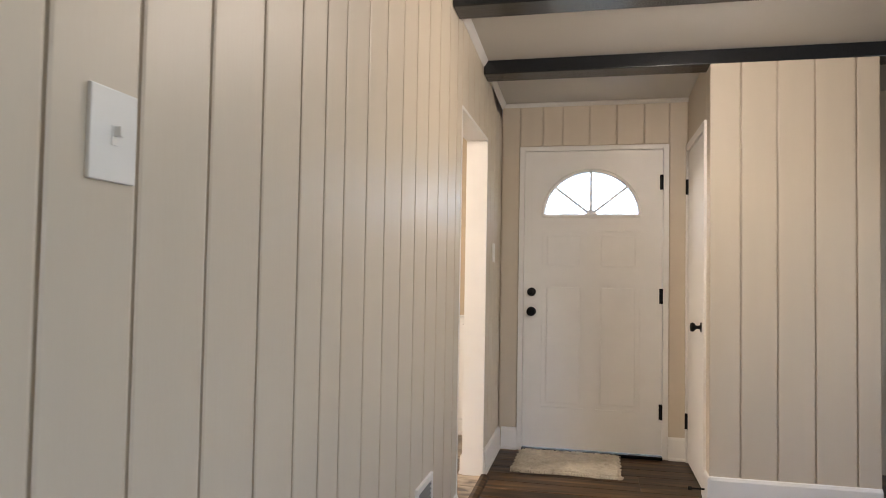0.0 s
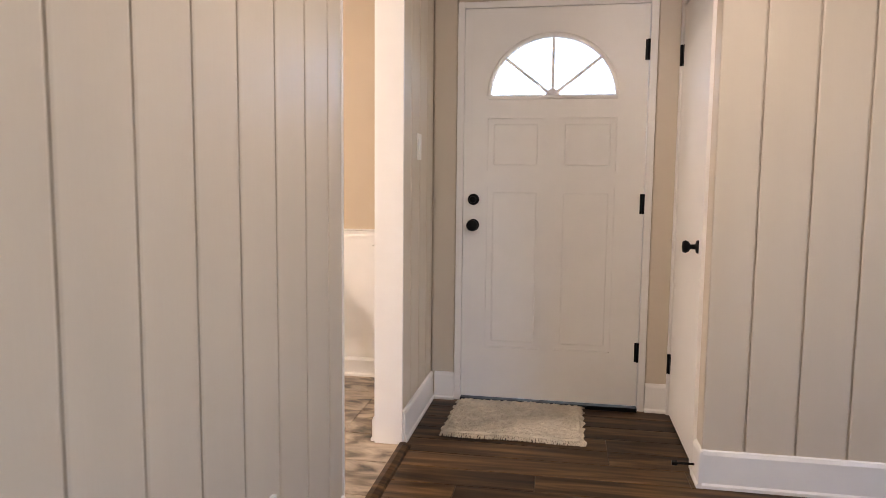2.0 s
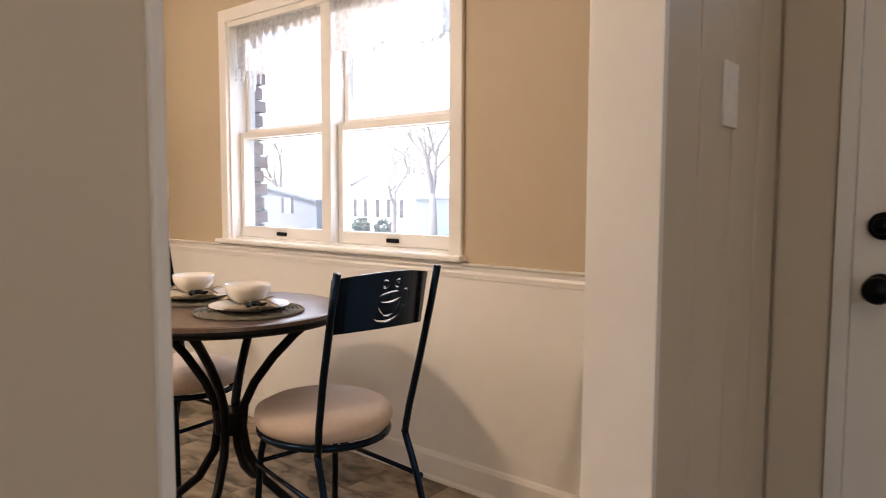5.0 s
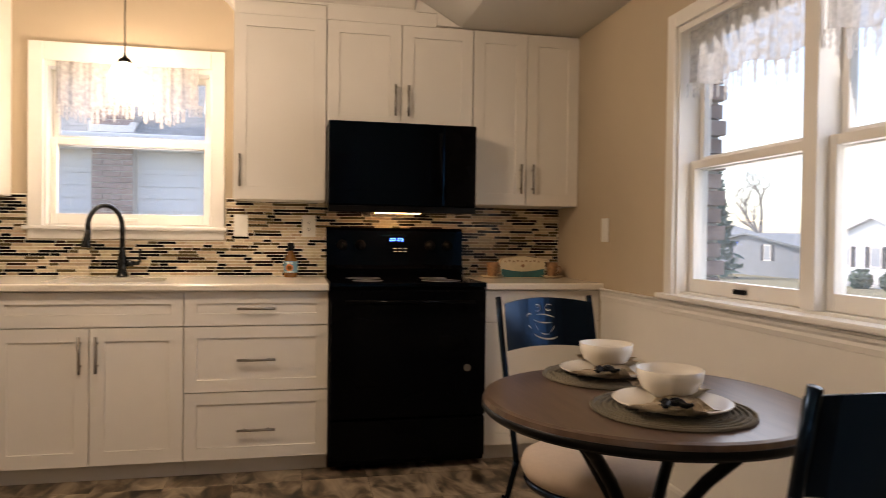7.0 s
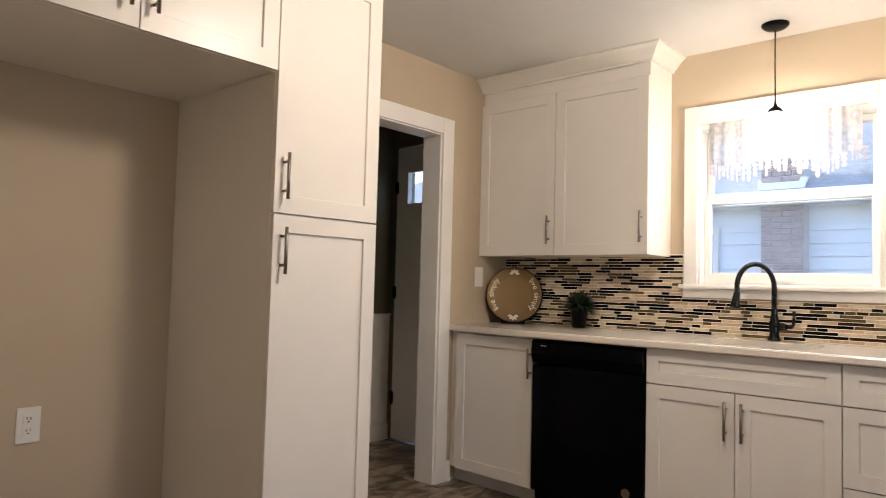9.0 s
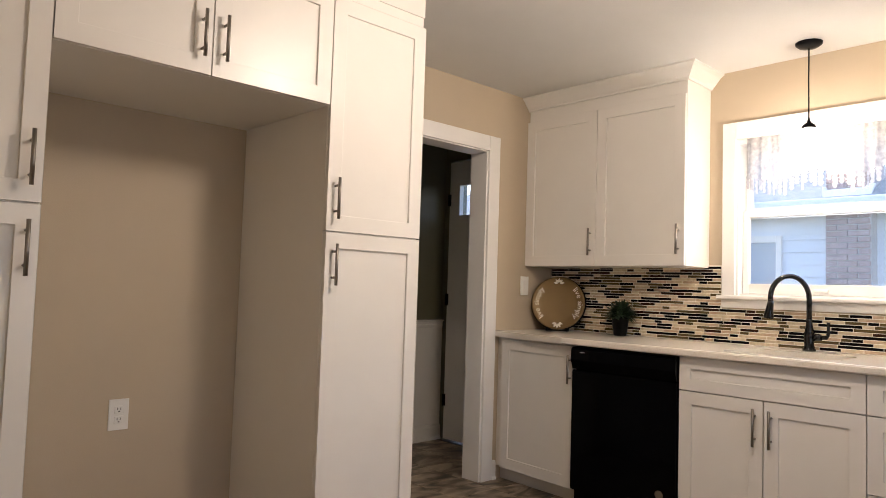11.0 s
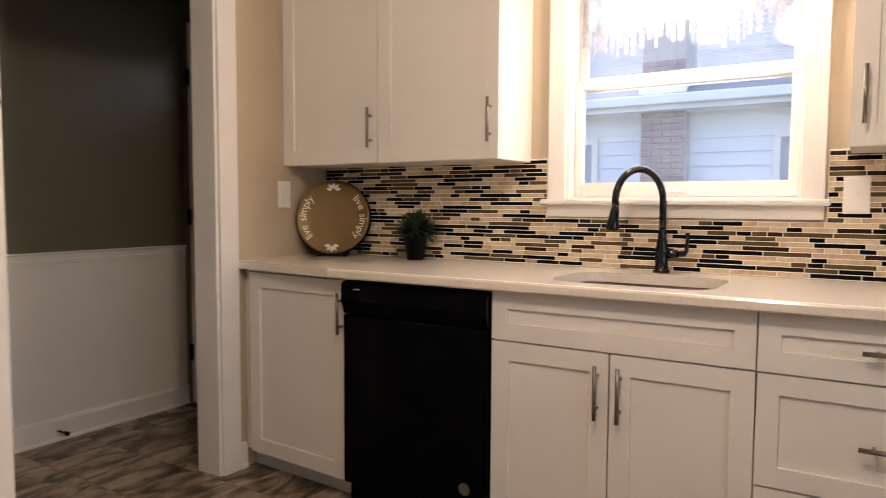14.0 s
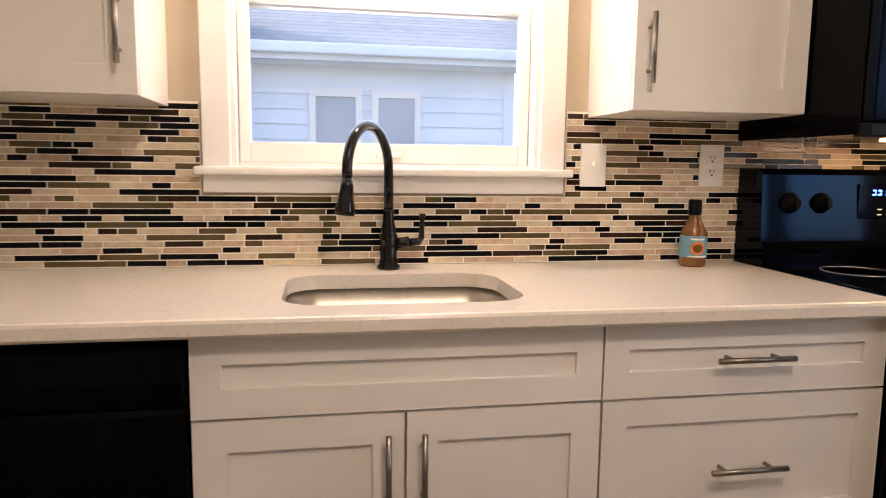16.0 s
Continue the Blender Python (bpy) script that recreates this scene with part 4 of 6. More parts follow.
part("bowl", bm, STEEL, sink, "", True)
bm = B()
lathe(bm, [(0.0, 0.0), (0.045, 0.0), (0.042, 0.004), (0.0, 0.005)], (-3.70, -2.125, 0.7085), 20)
part("drain", bm, NICKEL, sink)

tap = thing("faucet", "dark bronze pull-down kitchen faucet", "faucet", (-3.975, -2.125, 0.915))
bm = B()
lathe(bm, [(0.0, 0.0), (0.030, 0.0), (0.031, 0.008), (0.025, 0.014), (0.026, 0.022), (0.022, 0.028), (0.024, 0.075), (0.025, 0.088), (0.019, 0.098), (0.021, 0.104), (0.017, 0.118), (0.0135, 0.150), (0.0135, 0.16)], (-3.975, -2.125, 0.915), 22)
part("body", bm, BRONZE, tap, "", True)
bm = B()
pts = [(-3.975, -2.125, 1.06), (-3.975, -2.125, 1.15)]
for k in range(0, 15):
    a = math.pi * k / 14 * 1.06
    d = 0.11 - 0.11 * math.cos(a)
    pts.append((-3.975 + d * 0.86, -2.125 - d * 0.52, 1.172 + 0.112 * math.sin(a)))
tube(bm, pts, 0.0125, 14)
part("spout", bm, BRONZE, tap, "", True)
bm = B()
e = Vector(pts[-1])
tube(bm, [e + Vector((0.0, 0, 0.006)), e + Vector((0.002, -0.001, -0.012)), e + Vector((0.006, -0.004, -0.04)), e + Vector((0.010, -0.006, -0.070)), e + Vector((0.011, -0.007, -0.080))], [0.0135, 0.0155, 0.018, 0.024, 0.022], 16)
part("spray_head", bm, BRONZE, tap, "", True)
bm = B()
tube(bm, [(-3.975, -2.11, 0.982), (-3.972, -2.070, 0.986)], [0.015, 0.016], 12)
tube(bm, [(-3.972, -2.072, 0.985), (-3.970, -2.045, 0.988), (-3.970, -2.038, 0.998), (-3.970, -2.036, 1.045), (-3.970, -2.036, 1.062)], [0.011, 0.011, 0.008, 0.006, 0.009], 10)
part("lever", bm, BRONZE, tap, "", True)


# ---- wall cabinets and tall units ----
def wall_unit(label, y0, y1, z0, splits, handles, top=2.276):
    th = thing("wall_cabinet", label, "cabinet", ((FU + WX) / 2, (y0 + y1) / 2, z0), "wall cabinets")
    part("body", one(WX + 0.001, FU, y0 + 0.001, y1 - 0.001, z0, top + (0.084 if y1 < -0.9 else 0.010), 0.0015), CAB, th)
    cuts = [y0] + splits + [y1]
    for (a, b), hs in zip(zip(cuts, cuts[1:]), handles):
        d = front("door", th, MU, a + G, b - G, z0 + 0.002, top)
        if hs is not None:
            bar_handle(d, MU, hs, z0 + (0.145 if z0 < 1.5 else 0.146), 0.165)
    return th


wall_unit("white two-door wall cabinet between back doorway and sink window", SY + 0.002, -2.68, 1.330, [-3.246], [-3.280, -2.715])
wall_unit("white single-door wall cabinet between window and microwave", -1.553, -1.085, 1.328, [], [-1.518])
wall_unit("white two-door wall cabinet above the microwave", -1.083, -0.293, 1.722, [-0.688], [-0.722, -0.652])
wall_unit("white two-door wall cabinet beside the dining wall", -0.291, NY - 0.002, 1.326, [0.018], [-0.016, 0.054])


def crown(bm, path, z0, z1, out):
    """A crown moulding along a line of (x, y) corners; the normal is to the right of the way."""
    prof = [(0.0, z0), (0.010, z0), (0.012, z0 + 0.012), (0.022, z0 + 0.02), (out - 0.022, z1 - 0.024), (out - 0.006, z1 - 0.012), (out, z1 - 0.010), (out, z1), (0.0, z1)]
    rings = []
    for k, p in enumerate(path):
        ns = []
        for a, b in ((k - 1, k), (k, k + 1)):
            if a >= 0 and b < len(path):
                d = Vector((path[b][0] - path[a][0], path[b][1] - path[a][1])).normalized()
                ns.append(Vector((d.y, -d.x)))
        n = ns[0] if len(ns) == 1 else (ns[0] + ns[1]) / (1 + ns[0].dot(ns[1]))
        rings.append([bm.verts.new((p[0] + n.x * o, p[1] + n.y * o, z)) for o, z in prof])
    for a, b in zip(rings, rings[1:]):
        for k in range(len(prof)):
            j = (k + 1) % len(prof)
            bm.faces.new((a[k], a[j], b[j], b[k]))
    bm.faces.new(rings[0])
    bm.faces.new(rings[-1][::-1])


FR_ = FU + 0.004
bm = B()
crown(bm, [(WX, -2.678), (FR_, -2.678), (FR_, SY)][::-1], 2.352, KC - 0.001, 0.075)
single("trim_crown_left", bm, CAB, "white crown moulding over the wall cabinets", "crown moulding", "structure")
bm = B()
crown(bm, [(FR_, -0.62), (FR_, -1.555), (WX, -1.555)][::-1], 2.352, KC - 0.001, 0.075)
bx(bm, WX + 0.002, FR_ + 0.012, -1.083, -0.50, 2.2785, 2.352)
prism(bm, [(WX + 0.002, -0.50, 2.288), (WX + 0.002, -0.37, 2.288), (WX + 0.002, -0.61, 2.425), (WX + 0.002, -0.62, 2.352), (WX + 0.002, -0.50, 2.352)], (FR_ + 0.02 - WX, 0, 0))
single("trim_crown_right", bm, CAB, "white crown moulding ending at the lower ceiling", "crown moulding", "structure")

PF = -3.127     # carcass front of the tall units
MP = facing(0, PF, 0, "N")


def tall_unit(label, x0, x1, hx):
    th = thing("pantry_cabinet", label, "cabinet", ((x0 + x1) / 2, (PF + SY) / 2, 0), "tall cabinets")
    part("body", one(x0 + 0.001, x1 - 0.001, SY + 0.001, PF, 0.085, 2.36, 0.0015), CAB, th)
    part("toe_kick", one(x0 + 0.002, x1 - 0.002, SY + 0.1, PF - 0.05, 0, 0.084), TOE, th, "recessed grey toe kick")
    for v0, v1, hv in ((0.088, 1.372, 1.247), (1.378, 2.30, 1.503)):
        d = front("door", th, MP, -x1 + G, -x0 - G, v0, v1)
        bar_handle(d, MP, -hx, hv, 0.16)
    return th


tall_unit("tall white two-door pantry cabinet beside the back doorway", -2.243, -1.763, -1.800)
tall_unit("tall white two-door pantry cabinet beside the fridge alcove", -0.803, -0.323, -0.766)
th = thing("fridge_cabinet", "white two-door cabinet bridging the empty fridge alcove", "cabinet", (-1.283, -3.45, 1.86), "tall cabinets")
part("body", one(-1.762, -0.804, SY + 0.001, PF, 1.862, 2.36, 0.0015), CAB, th)
for x0, x1, hx in ((-1.763, -1.283, -1.322), (-1.283, -0.803, -1.244)):
    d = front("door", th, MP, -x1 + G, -x0 - G, 1.864, 2.30)
    bar_handle(d, MP, -hx, 1.995, 0.16)
bm = B()
crown(bm, [(-0.323, PF + 0.006), (-2.244, PF + 0.006), (-2.244, SY)][::-1], 2.352, KC - 0.001, 0.075)
single("trim_crown_tall", bm, CAB, "white crown moulding over the tall cabinets", "crown moulding", "structure")
single("filler_panel", one(-0.322, -0.119, PF - 0.02, PF, 0.0, KC - 0.002), CAB, "white filler panel beside the tall cabinet", "panel", "structure")

# ---- appliances ----
dw = thing("dishwasher", "black built-in dishwasher under the worktop", "dishwasher", (-3.75, -2.85, 0))
part("body", one(WX + 0.05, FB, -3.155, -2.543, 0.02, 0.872), BLACK, dw)
bm = B()
prism(bm, [(FB + 0.0, -3.158, 0.10), (FB + 0.032, -3.158, 0.10), (FB + 0.036, -3.158, 0.12), (FB + 0.036, -3.158, 0.735), (FB + 0.030, -3.158, 0.745), (FB, -3.158, 0.745)], (0, 0.613, 0))
part("door", bm, BLACK, dw)
bm = B()
prism(bm, [(FB, -3.158, 0.75), (FB + 0.036, -3.158, 0.75), (FB + 0.052, -3.158, 0.80), (FB + 0.050, -3.158, 0.858), (FB + 0.038, -3.158, 0.870), (FB, -3.158, 0.872)], (0, 0.613, 0))
part("control_panel", bm, BLACK, dw)
part("toe_panel", one(FB - 0.04, FB - 0.01, -3.155, -2.545, 0.005, 0.095), BLACK, dw)
bm = B()
lathe(bm, [(0.0, 0.0), (0.022, 0.0), (0.022, 0.0015), (0.0, 0.002)], m=Matrix.Translation((FB + 0.036, -2.63, 0.19)) @ Matrix.Rotation(radians(90), 4, "Y"), seg=20)
part("badge", bm, NICKEL, dw, "small round grey badge")
part("marking", one(FB + 0.0505, FB + 0.0518, -3.10, -3.07, 0.842, 0.845), PLASTIC, dw, "small pale printed mark")

rg = thing("range", "glossy black electric range with a tall control panel", "range", (-3.72, -0.688, 0))
RY0, RY1, RF = -1.072, -0.303, -3.435
part("body", one(WX + 0.03, RF, RY0, RY1, 0.03, 0.895), BLACK, rg)
bm = B()
bx(bm, WX + 0.03, RF + 0.035, RY0 - 0.002, RY1 + 0.002, 0.897, 0.920, 0.005)
part("cooktop", bm, BLACKGLASS, rg, "black glass cooktop")
bm = B()
bx(bm, RF, RF + 0.045, RY0 + 0.003, RY1 - 0.003, 0.265, 0.885, 0.008)
odoor = part("oven_door", bm, BLACK, rg)
part("oven_window", one(RF + 0.0455, RF + 0.0475, RY0 + 0.12, RY1 - 0.12, 0.42, 0.72, 0.001), BLACK, odoor)
bm = B()
tube(bm, [(RF + 0.085, RY0 + 0.07, 0.83), (RF + 0.085, RY1 - 0.07, 0.83)], 0.012, 12)
for y in (RY0 + 0.09, RY1 - 0.09):
    tube(bm, [(RF + 0.044, y, 0.83), (RF + 0.085, y, 0.83)], 0.009, 8)
part("handle", bm, BLACK, odoor, "", True)
part("drawer", one(RF, RF + 0.04, RY0 + 0.003, RY1 - 0.003, 0.06, 0.255, 0.006), BLACK, rg)
bm = B()
lathe(bm, [(0.0, 0.0), (0.018, 0.0), (0.018, 0.0015), (0.0, 0.002)], m=Matrix.Translation((RF + 0.0455, -0.40, 0.50)) @ Matrix.Rotation(radians(90), 4, "Y"), seg=20)
part("badge", bm, NICKEL, odoor, "small round grey badge")
bm = B()
prism(bm, [(WX + 0.014, RY0, 0.90), (-3.915, RY0, 0.918), (-3.905, RY0, 0.965), (-3.925, RY0, 0.985), (-3.935, RY0, 1.175), (-3.955, RY0, 1.192), (WX + 0.014, RY0, 1.192)], (0, RY1 - RY0, 0))
guard = part("control_panel", bm, BLACKGLASS, rg)
for y in (-0.985, -0.885, -0.49, -0.39):
    bm = B()
    lathe(bm, [(0.0, 0.0), (0.030, 0.0), (0.030, 0.004), (0.021, 0.008), (0.019, 0.024), (0.0, 0.026)], m=Matrix.Translation((-3.930, y, 1.095)) @ Matrix.Rotation(radians(87), 4, "Y"), seg=20)
    bx(bm, -3.910, -3.898, y - 0.004, y + 0.004, 1.078, 1.112, 0.002)
    part("knob", bm, BLACKMAT, guard, "", True)
part("display", one(-3.934, -3.9275, -0.765, -0.61, 1.05, 1.15, 0.001), BLACKGLASS, guard)
bm = B()
for k in range(4):
    y = -0.72 + 0.018 * k + (0.008 if k > 1 else 0)
    bx(bm, -3.9275, -3.9268, y, y + 0.011, 1.118, 1.122)
    bx(bm, -3.9275, -3.9268, y, y + 0.011, 1.130, 1.134)
    bx(bm, -3.9275, -3.9268, y + 0.009, y + 0.011, 1.118, 1.134)
part("clock_digits", bm, DIAL, guard, "blue lit clock digits")
bm = B()
for k in range(3):
    bx(bm, -3.9275, -3.9268, -0.70 + 0.03 * k, -0.685 + 0.03 * k, 1.075, 1.079)
    bx(bm, -3.9275, -3.9268, -0.70 + 0.03 * k, -0.685 + 0.03 * k, 1.060, 1.063)
part("button_marks", bm, PLASTIC, guard, "pale printed control marks")
for x, y, r in ((-3.78, -0.88, 0.09), (-3.78, -0.50, 0.075), (-3.57, -0.88, 0.075), (-3.57, -0.50, 0.10)):
    bm = B()
    lathe(bm, [(r - 0.003, 0.0), (r - 0.003, 0.0008), (r, 0.0008), (r, 0.0)], (x, y, 0.9200), 32)
    part("burner_ring", bm, TOE, rg, "thin grey burner ring")

mw = thing("microwave", "black over-range microwave with a lamp below", "microwave", (-3.80, -0.69, 1.27))
MY0, MY1, MF = -1.080, -0.322, -3.585
part("body", one(WX + 0.002, MF, MY0, MY1, 1.272, 1.720, 0.004), BLACK, mw)
mdoor = part("door", one(MF + 0.001, MF + 0.035, MY0 + 0.002, MY1 - 0.17, 1.300, 1.718, 0.006), BLACKGLASS, mw)
part("window", one(MF + 0.0355, MF + 0.0375, MY0 + 0.07, MY1 - 0.25, 1.37, 1.65, 0.0008), BLACKGLASS, mdoor)
bm = B()
tube(bm, [(MF + 0.062, MY1 - 0.195, 1.35), (MF + 0.062, MY1 - 0.195, 1.67)], 0.009, 10)
for z in (1.37, 1.65):
    tube(bm, [(MF + 0.034, MY1 - 0.195, z), (MF + 0.062, MY1 - 0.195, z)], 0.007, 8)
part("handle", bm, BLACK, mdoor, "", True)
part("control_panel", one(MF + 0.001, MF + 0.033, MY1 - 0.167, MY1 - 0.002, 1.300, 1.718, 0.005), BLACK, mw)
part("vent_lip", one(MF - 0.02, MF + 0.03, MY0 + 0.002, MY1 - 0.002, 1.266, 1.297, 0.004), BLACKMAT, mw)
part("lamp_lens", one(-3.81, -3.75, -0.82, -0.58, 1.266, 1.2715), HOODGLOW, mw, "warm lit lamp lens")

# ---- lights ----
pen = thing("pendant_lamp", "pendant lamp on a thin cord with a lit glass shade", "pendant lamp", (-3.86, -2.09, KC))
bm = B()
lathe(bm, [(0.0, 0.0), (0.062, 0.0), (0.060, -0.010), (0.045, -0.022), (0.010, -0.028), (0.0, -0.028)], (-3.86, -2.09, KC - 0.001), 28)
part("canopy", bm, BLACKMAT, pen, "", True)
bm = B()
tube(bm, [(-3.86, -2.09, KC - 0.02), (-3.859, -2.091, 2.25), (-3.86, -2.09, 2.04)], 0.0035, 8)
part("cord", bm, BLACKMAT, pen)
bm = B()
lathe(bm, [(0.004, 0.045), (0.007, 0.03), (0.010, 0.022), (0.028, 0.008), (0.034, -0.006), (0.0, -0.006)], (-3.86, -2.09, 2.015), 22)
part("cap", bm, BLACKMAT, pen, "", True)
bm = B()
lathe(bm, [(0.020, 2.010), (0.045, 1.998), (0.066, 1.965), (0.078, 1.92), (0.076, 1.87), (0.060, 1.835), (0.058, 1.836), (0.074, 1.87), (0.076, 1.92), (0.064, 1.963), (0.043, 1.996), (0.018, 2.008)], (-3.86, -2.09, 0), 28)
sh = part("shade", bm, LITSHADE, pen, "lit white glass shade", True)
sh.visible_shadow = False
bm = B()
lathe(bm, [(0.0, 1.875), (0.020, 1.882), (0.030, 1.905), (0.028, 1.93), (0.014, 1.955), (0.013, 1.985), (0.0, 1.985)], (-3.86, -2.09, 0), 20)
bu = part("bulb", bm, BULB, pen, "lit bulb", True)
bu.visible_shadow = False
cl = thing("ceiling_light", "flush round ceiling light with an opal bowl", "ceiling light", (-2.12, -1.92, KC))
bm = B()
lathe(bm, [(0.0, 0.0), (0.17, 0.0), (0.17, -0.03), (0.16, -0.035), (0.0, -0.035)], (-2.12, -1.92, KC - 0.001), 32)
part("pan", bm, NICKEL, cl, "", True)
bm = B()
lathe(bm, [(0.158, -0.034), (0.15, -0.07), (0.11, -0.115), (0.05, -0.138), (0.0, -0.142)], (-2.12, -1.92, KC), 32)
bo = part("bowl", bm, FROST, cl, "opal glass bowl", True)
bo.visible_shadow = False


# ---- dining set ----
def table():
    th = thing("bistro_table", "round dark bistro table with a bent black metal base", "table", (-1.68, -0.375, 0))
    bm = B()
    lathe(bm, [(0.0, 0.715), (0.385, 0.715), (0.398, 0.722), (0.402, 0.735), (0.398, 0.747), (0.388, 0.750), (0.0, 0.750)], (-1.68, -0.375, 0), 56)
    part("tabletop", bm, TABLETOP, th)
    bm = B()
    lathe(bm, [(0.386, 0.712), (0.400, 0.716), (0.4045, 0.722), (0.4045, 0.736), (0.4025, 0.736), (0.395, 0.712)], (-1.68, -0.375, 0), 56)
    part("edge_band", bm, BLACKMAT, th, "black rim", True)
    for a in (35, 125, 215, 305):
        c, s = math.cos(radians(a)), math.sin(radians(a))
        bm = B()
        pts = [(0.30, 0.712), (0.24, 0.66), (0.16, 0.575), (0.09, 0.48), (0.052, 0.40), (0.045, 0.32), (0.06, 0.23), (0.12, 0.13), (0.21, 0.055), (0.29, 0.014)]
        tube(bm, [(-1.68 + r * c, -0.375 + r * s, z) for r, z in pts], 0.016, 10)
        part("leg", bm, BLACKMAT, th, "", True)
    bm = B()
    lathe(bm, [(0.0, 0.30), (0.055, 0.30), (0.058, 0.32), (0.058, 0.36), (0.055, 0.38), (0.0, 0.38)], (-1.68, -0.375, 0), 20)
    part("hub", bm, BLACKMAT, th)


table()


def ribbon(bm, pts, wide):
    """A flat stroke that cuts through the chair's back plate; pts are (y, z)."""
    n = len(pts)
    rows = []
    for k, (y, z) in enumerate(pts):
        a, b = pts[max(k - 1, 0)], pts[min(k + 1, n - 1)]
        d = Vector((b[0] - a[0], b[1] - a[1])).normalized()
        w = wide * (0.35 + 0.65 * math.sin(math.pi * (k + 0.4) / (n - 0.2)))
        rows.append([bm.verts.new((x, y + s * d.y * w, z - s * d.x * w)) for x, s in ((0.15, -1), (0.15, 1), (0.50, 1), (0.50, -1))])
    for a, b in zip(rows, rows[1:]):
        for k in range(4):
            bm.faces.new((a[k], a[(k + 1) % 4], b[(k + 1) % 4], b[k]))
    bm.faces.new(rows[0][::-1])
    bm.faces.new(rows[-1])


def arc_pts(cy, cz, ry, rz, a0, a1, n=10):
    return [(cy + ry * math.cos(radians(a0 + (a1 - a0) * k / n)), cz + rz * math.sin(radians(a0 + (a1 - a0) * k / n))) for k in range(n + 1)]


def dining_chair():
    th = thing("dining_chair", "black metal bistro chair with a cup cut-out and round beige seat", "chair", (0, 0, 0), "chairs at the bistro table")
    bm = B()
    n = 16
    grid = []
    for k in range(n + 1):
        q = k / n * 2 - 1
        y = 0.205 * q
        bow = 0.045 * (1 - q * q)
        col = []
        for s in (0, 0.5, 1):
            z = (0.718 + 0.008 * (1 - q * q)) * (1 - s) + (0.872 + 0.016 * (1 - q * q)) * s
            x = 0.232 + 0.30 * (z - 0.45) * 0.72 + bow - 0.01
            col.append((Vector((x, y, z)), Vector((x + 0.006, y, z))))
        grid.append(col)
    vs = [[(bm.verts.new(a), bm.verts.new(b)) for a, b in col] for col in grid]
    for k in range(n):
        for s in range(2):
            for f in (0, 1):
                bm.faces.new((vs[k][s][f], vs[k + 1][s][f], vs[k + 1][s + 1][f], vs[k][s + 1][f]))
        for s in (0, 2):
            bm.faces.new((vs[k][s][0], vs[k + 1][s][0], vs[k + 1][s][1], vs[k][s][1]))
    for k in (0, n):
        for s in range(2):
            bm.faces.new((vs[k][s][0], vs[k][s + 1][0], vs[k][s + 1][1], vs[k][s][1]))
    plate = part("backrest", bm, CHAIRBLACK, th, "black plate with a coffee cup cut-out")
    cut = B()
    cz = 0.807
    tilt = 0.10
    for (cy, z, ry, rz, a0, a1, wide) in (
            (0.002, 0.0125, 0.046, 0.010, 165, 35, 0.0024), (0.010, 0.0040, 0.046, 0.010, 205, 345, 0.0026),
            (0.006, 0.0080, 0.050, 0.052, 198, 242, 0.0030), (0.006, 0.0080, 0.046, 0.050, 300, 352, 0.0022),
            (0.072, -0.0020, 0.020, 0.022, 120, -10, 0.0024), (0.060, -0.0100, 0.024, 0.020, -20, -75, 0.0026),
            (0.004, -0.0385, 0.024, 0.006, 200, 340, 0.0022), (0.003, -0.0400, 0.058, 0.020, 190, 345, 0.0030)):
        ribbon(cut, [(y, h + tilt * y) for y, h in arc_pts(cy, cz + z, ry, rz, a0, a1)], wide)
    for cy, side in ((-0.022, -1), (0.034, 1)):
        ribbon(cut, arc_pts(cy, cz + 0.046, 0.0155, 0.0115, 90 - 60 * side, 90 + 215 * side, 14), 0.0022)
        ribbon(cut, arc_pts(cy + 0.002 * side, cz + 0.044, 0.006, 0.0045, 0, 150 * side, 8), 0.0016)
        ribbon(cut, [(cy - 0.017 * side, cz + 0.040), (cy - 0.021 * side, cz + 0.033), (cy - 0.024 * side, cz + 0.024), (cy - 0.0245 * side, cz + 0.019)], 0.0014)
    bmesh.ops.recalc_face_normals(cut, faces=cut.faces)
    me = bpy.data.meshes.new("cutter")
    cut.to_mesh(me)
    cut.free()
    cutter = new("cutter", me)
    mod = plate.modifiers.new("cup", "BOOLEAN")
    mod.operation, mod.object, mod.solver = "DIFFERENCE", cutter, "EXACT"
    mod.use_self = True
    made = bpy.data.meshes.new_from_object(plate.evaluated_get(bpy.context.evaluated_depsgraph_get()))
    plate.modifiers.clear()
    if len(made.polygons) > 60:
        plate.data = made
    bpy.data.objects.remove(cutter)
    for s in (-1, 1):
        bm = B()
        tube(bm, [(0.355, 0.215 * s, 0.892), (0.325, 0.215 * s, 0.78), (0.275, 0.210 * s, 0.60), (0.235, 0.200 * s, 0.45), (0.226, 0.196 * s, 0.40), (0.219, 0.194 * s, 0.362)], 0.0125, 10)
        part("back_post", bm, CHAIRBLACK, th, "", True)
        bm = B()
        tube(bm, [(0.216, 0.194 * s, 0.372), (0.226, 0.196 * s, 0.345), (0.250, 0.200 * s, 0.29), (0.277, 0.205 * s, 0.22), (0.300, 0.209 * s, 0.14), (0.314, 0.211 * s, 0.07), (0.322, 0.212 * s, 0.002)], 0.0125, 10)
        part("leg", bm, CHAIRBLACK, th, "", True)
        bm = B()
        tube(bm, [(-0.13, 0.155 * s, 0.364), (-0.148, 0.165 * s, 0.335), (-0.165, 0.175 * s, 0.26), (-0.175, 0.182 * s, 0.12), (-0.19, 0.19 * s, 0.002)], 0.0125, 10)
        part("leg", bm, CHAIRBLACK, th, "", True)
        bm = B()
        tube(bm, [(-0.167, 0.175 * s, 0.235), (0.277, 0.203 * s, 0.235)], 0.008, 8)
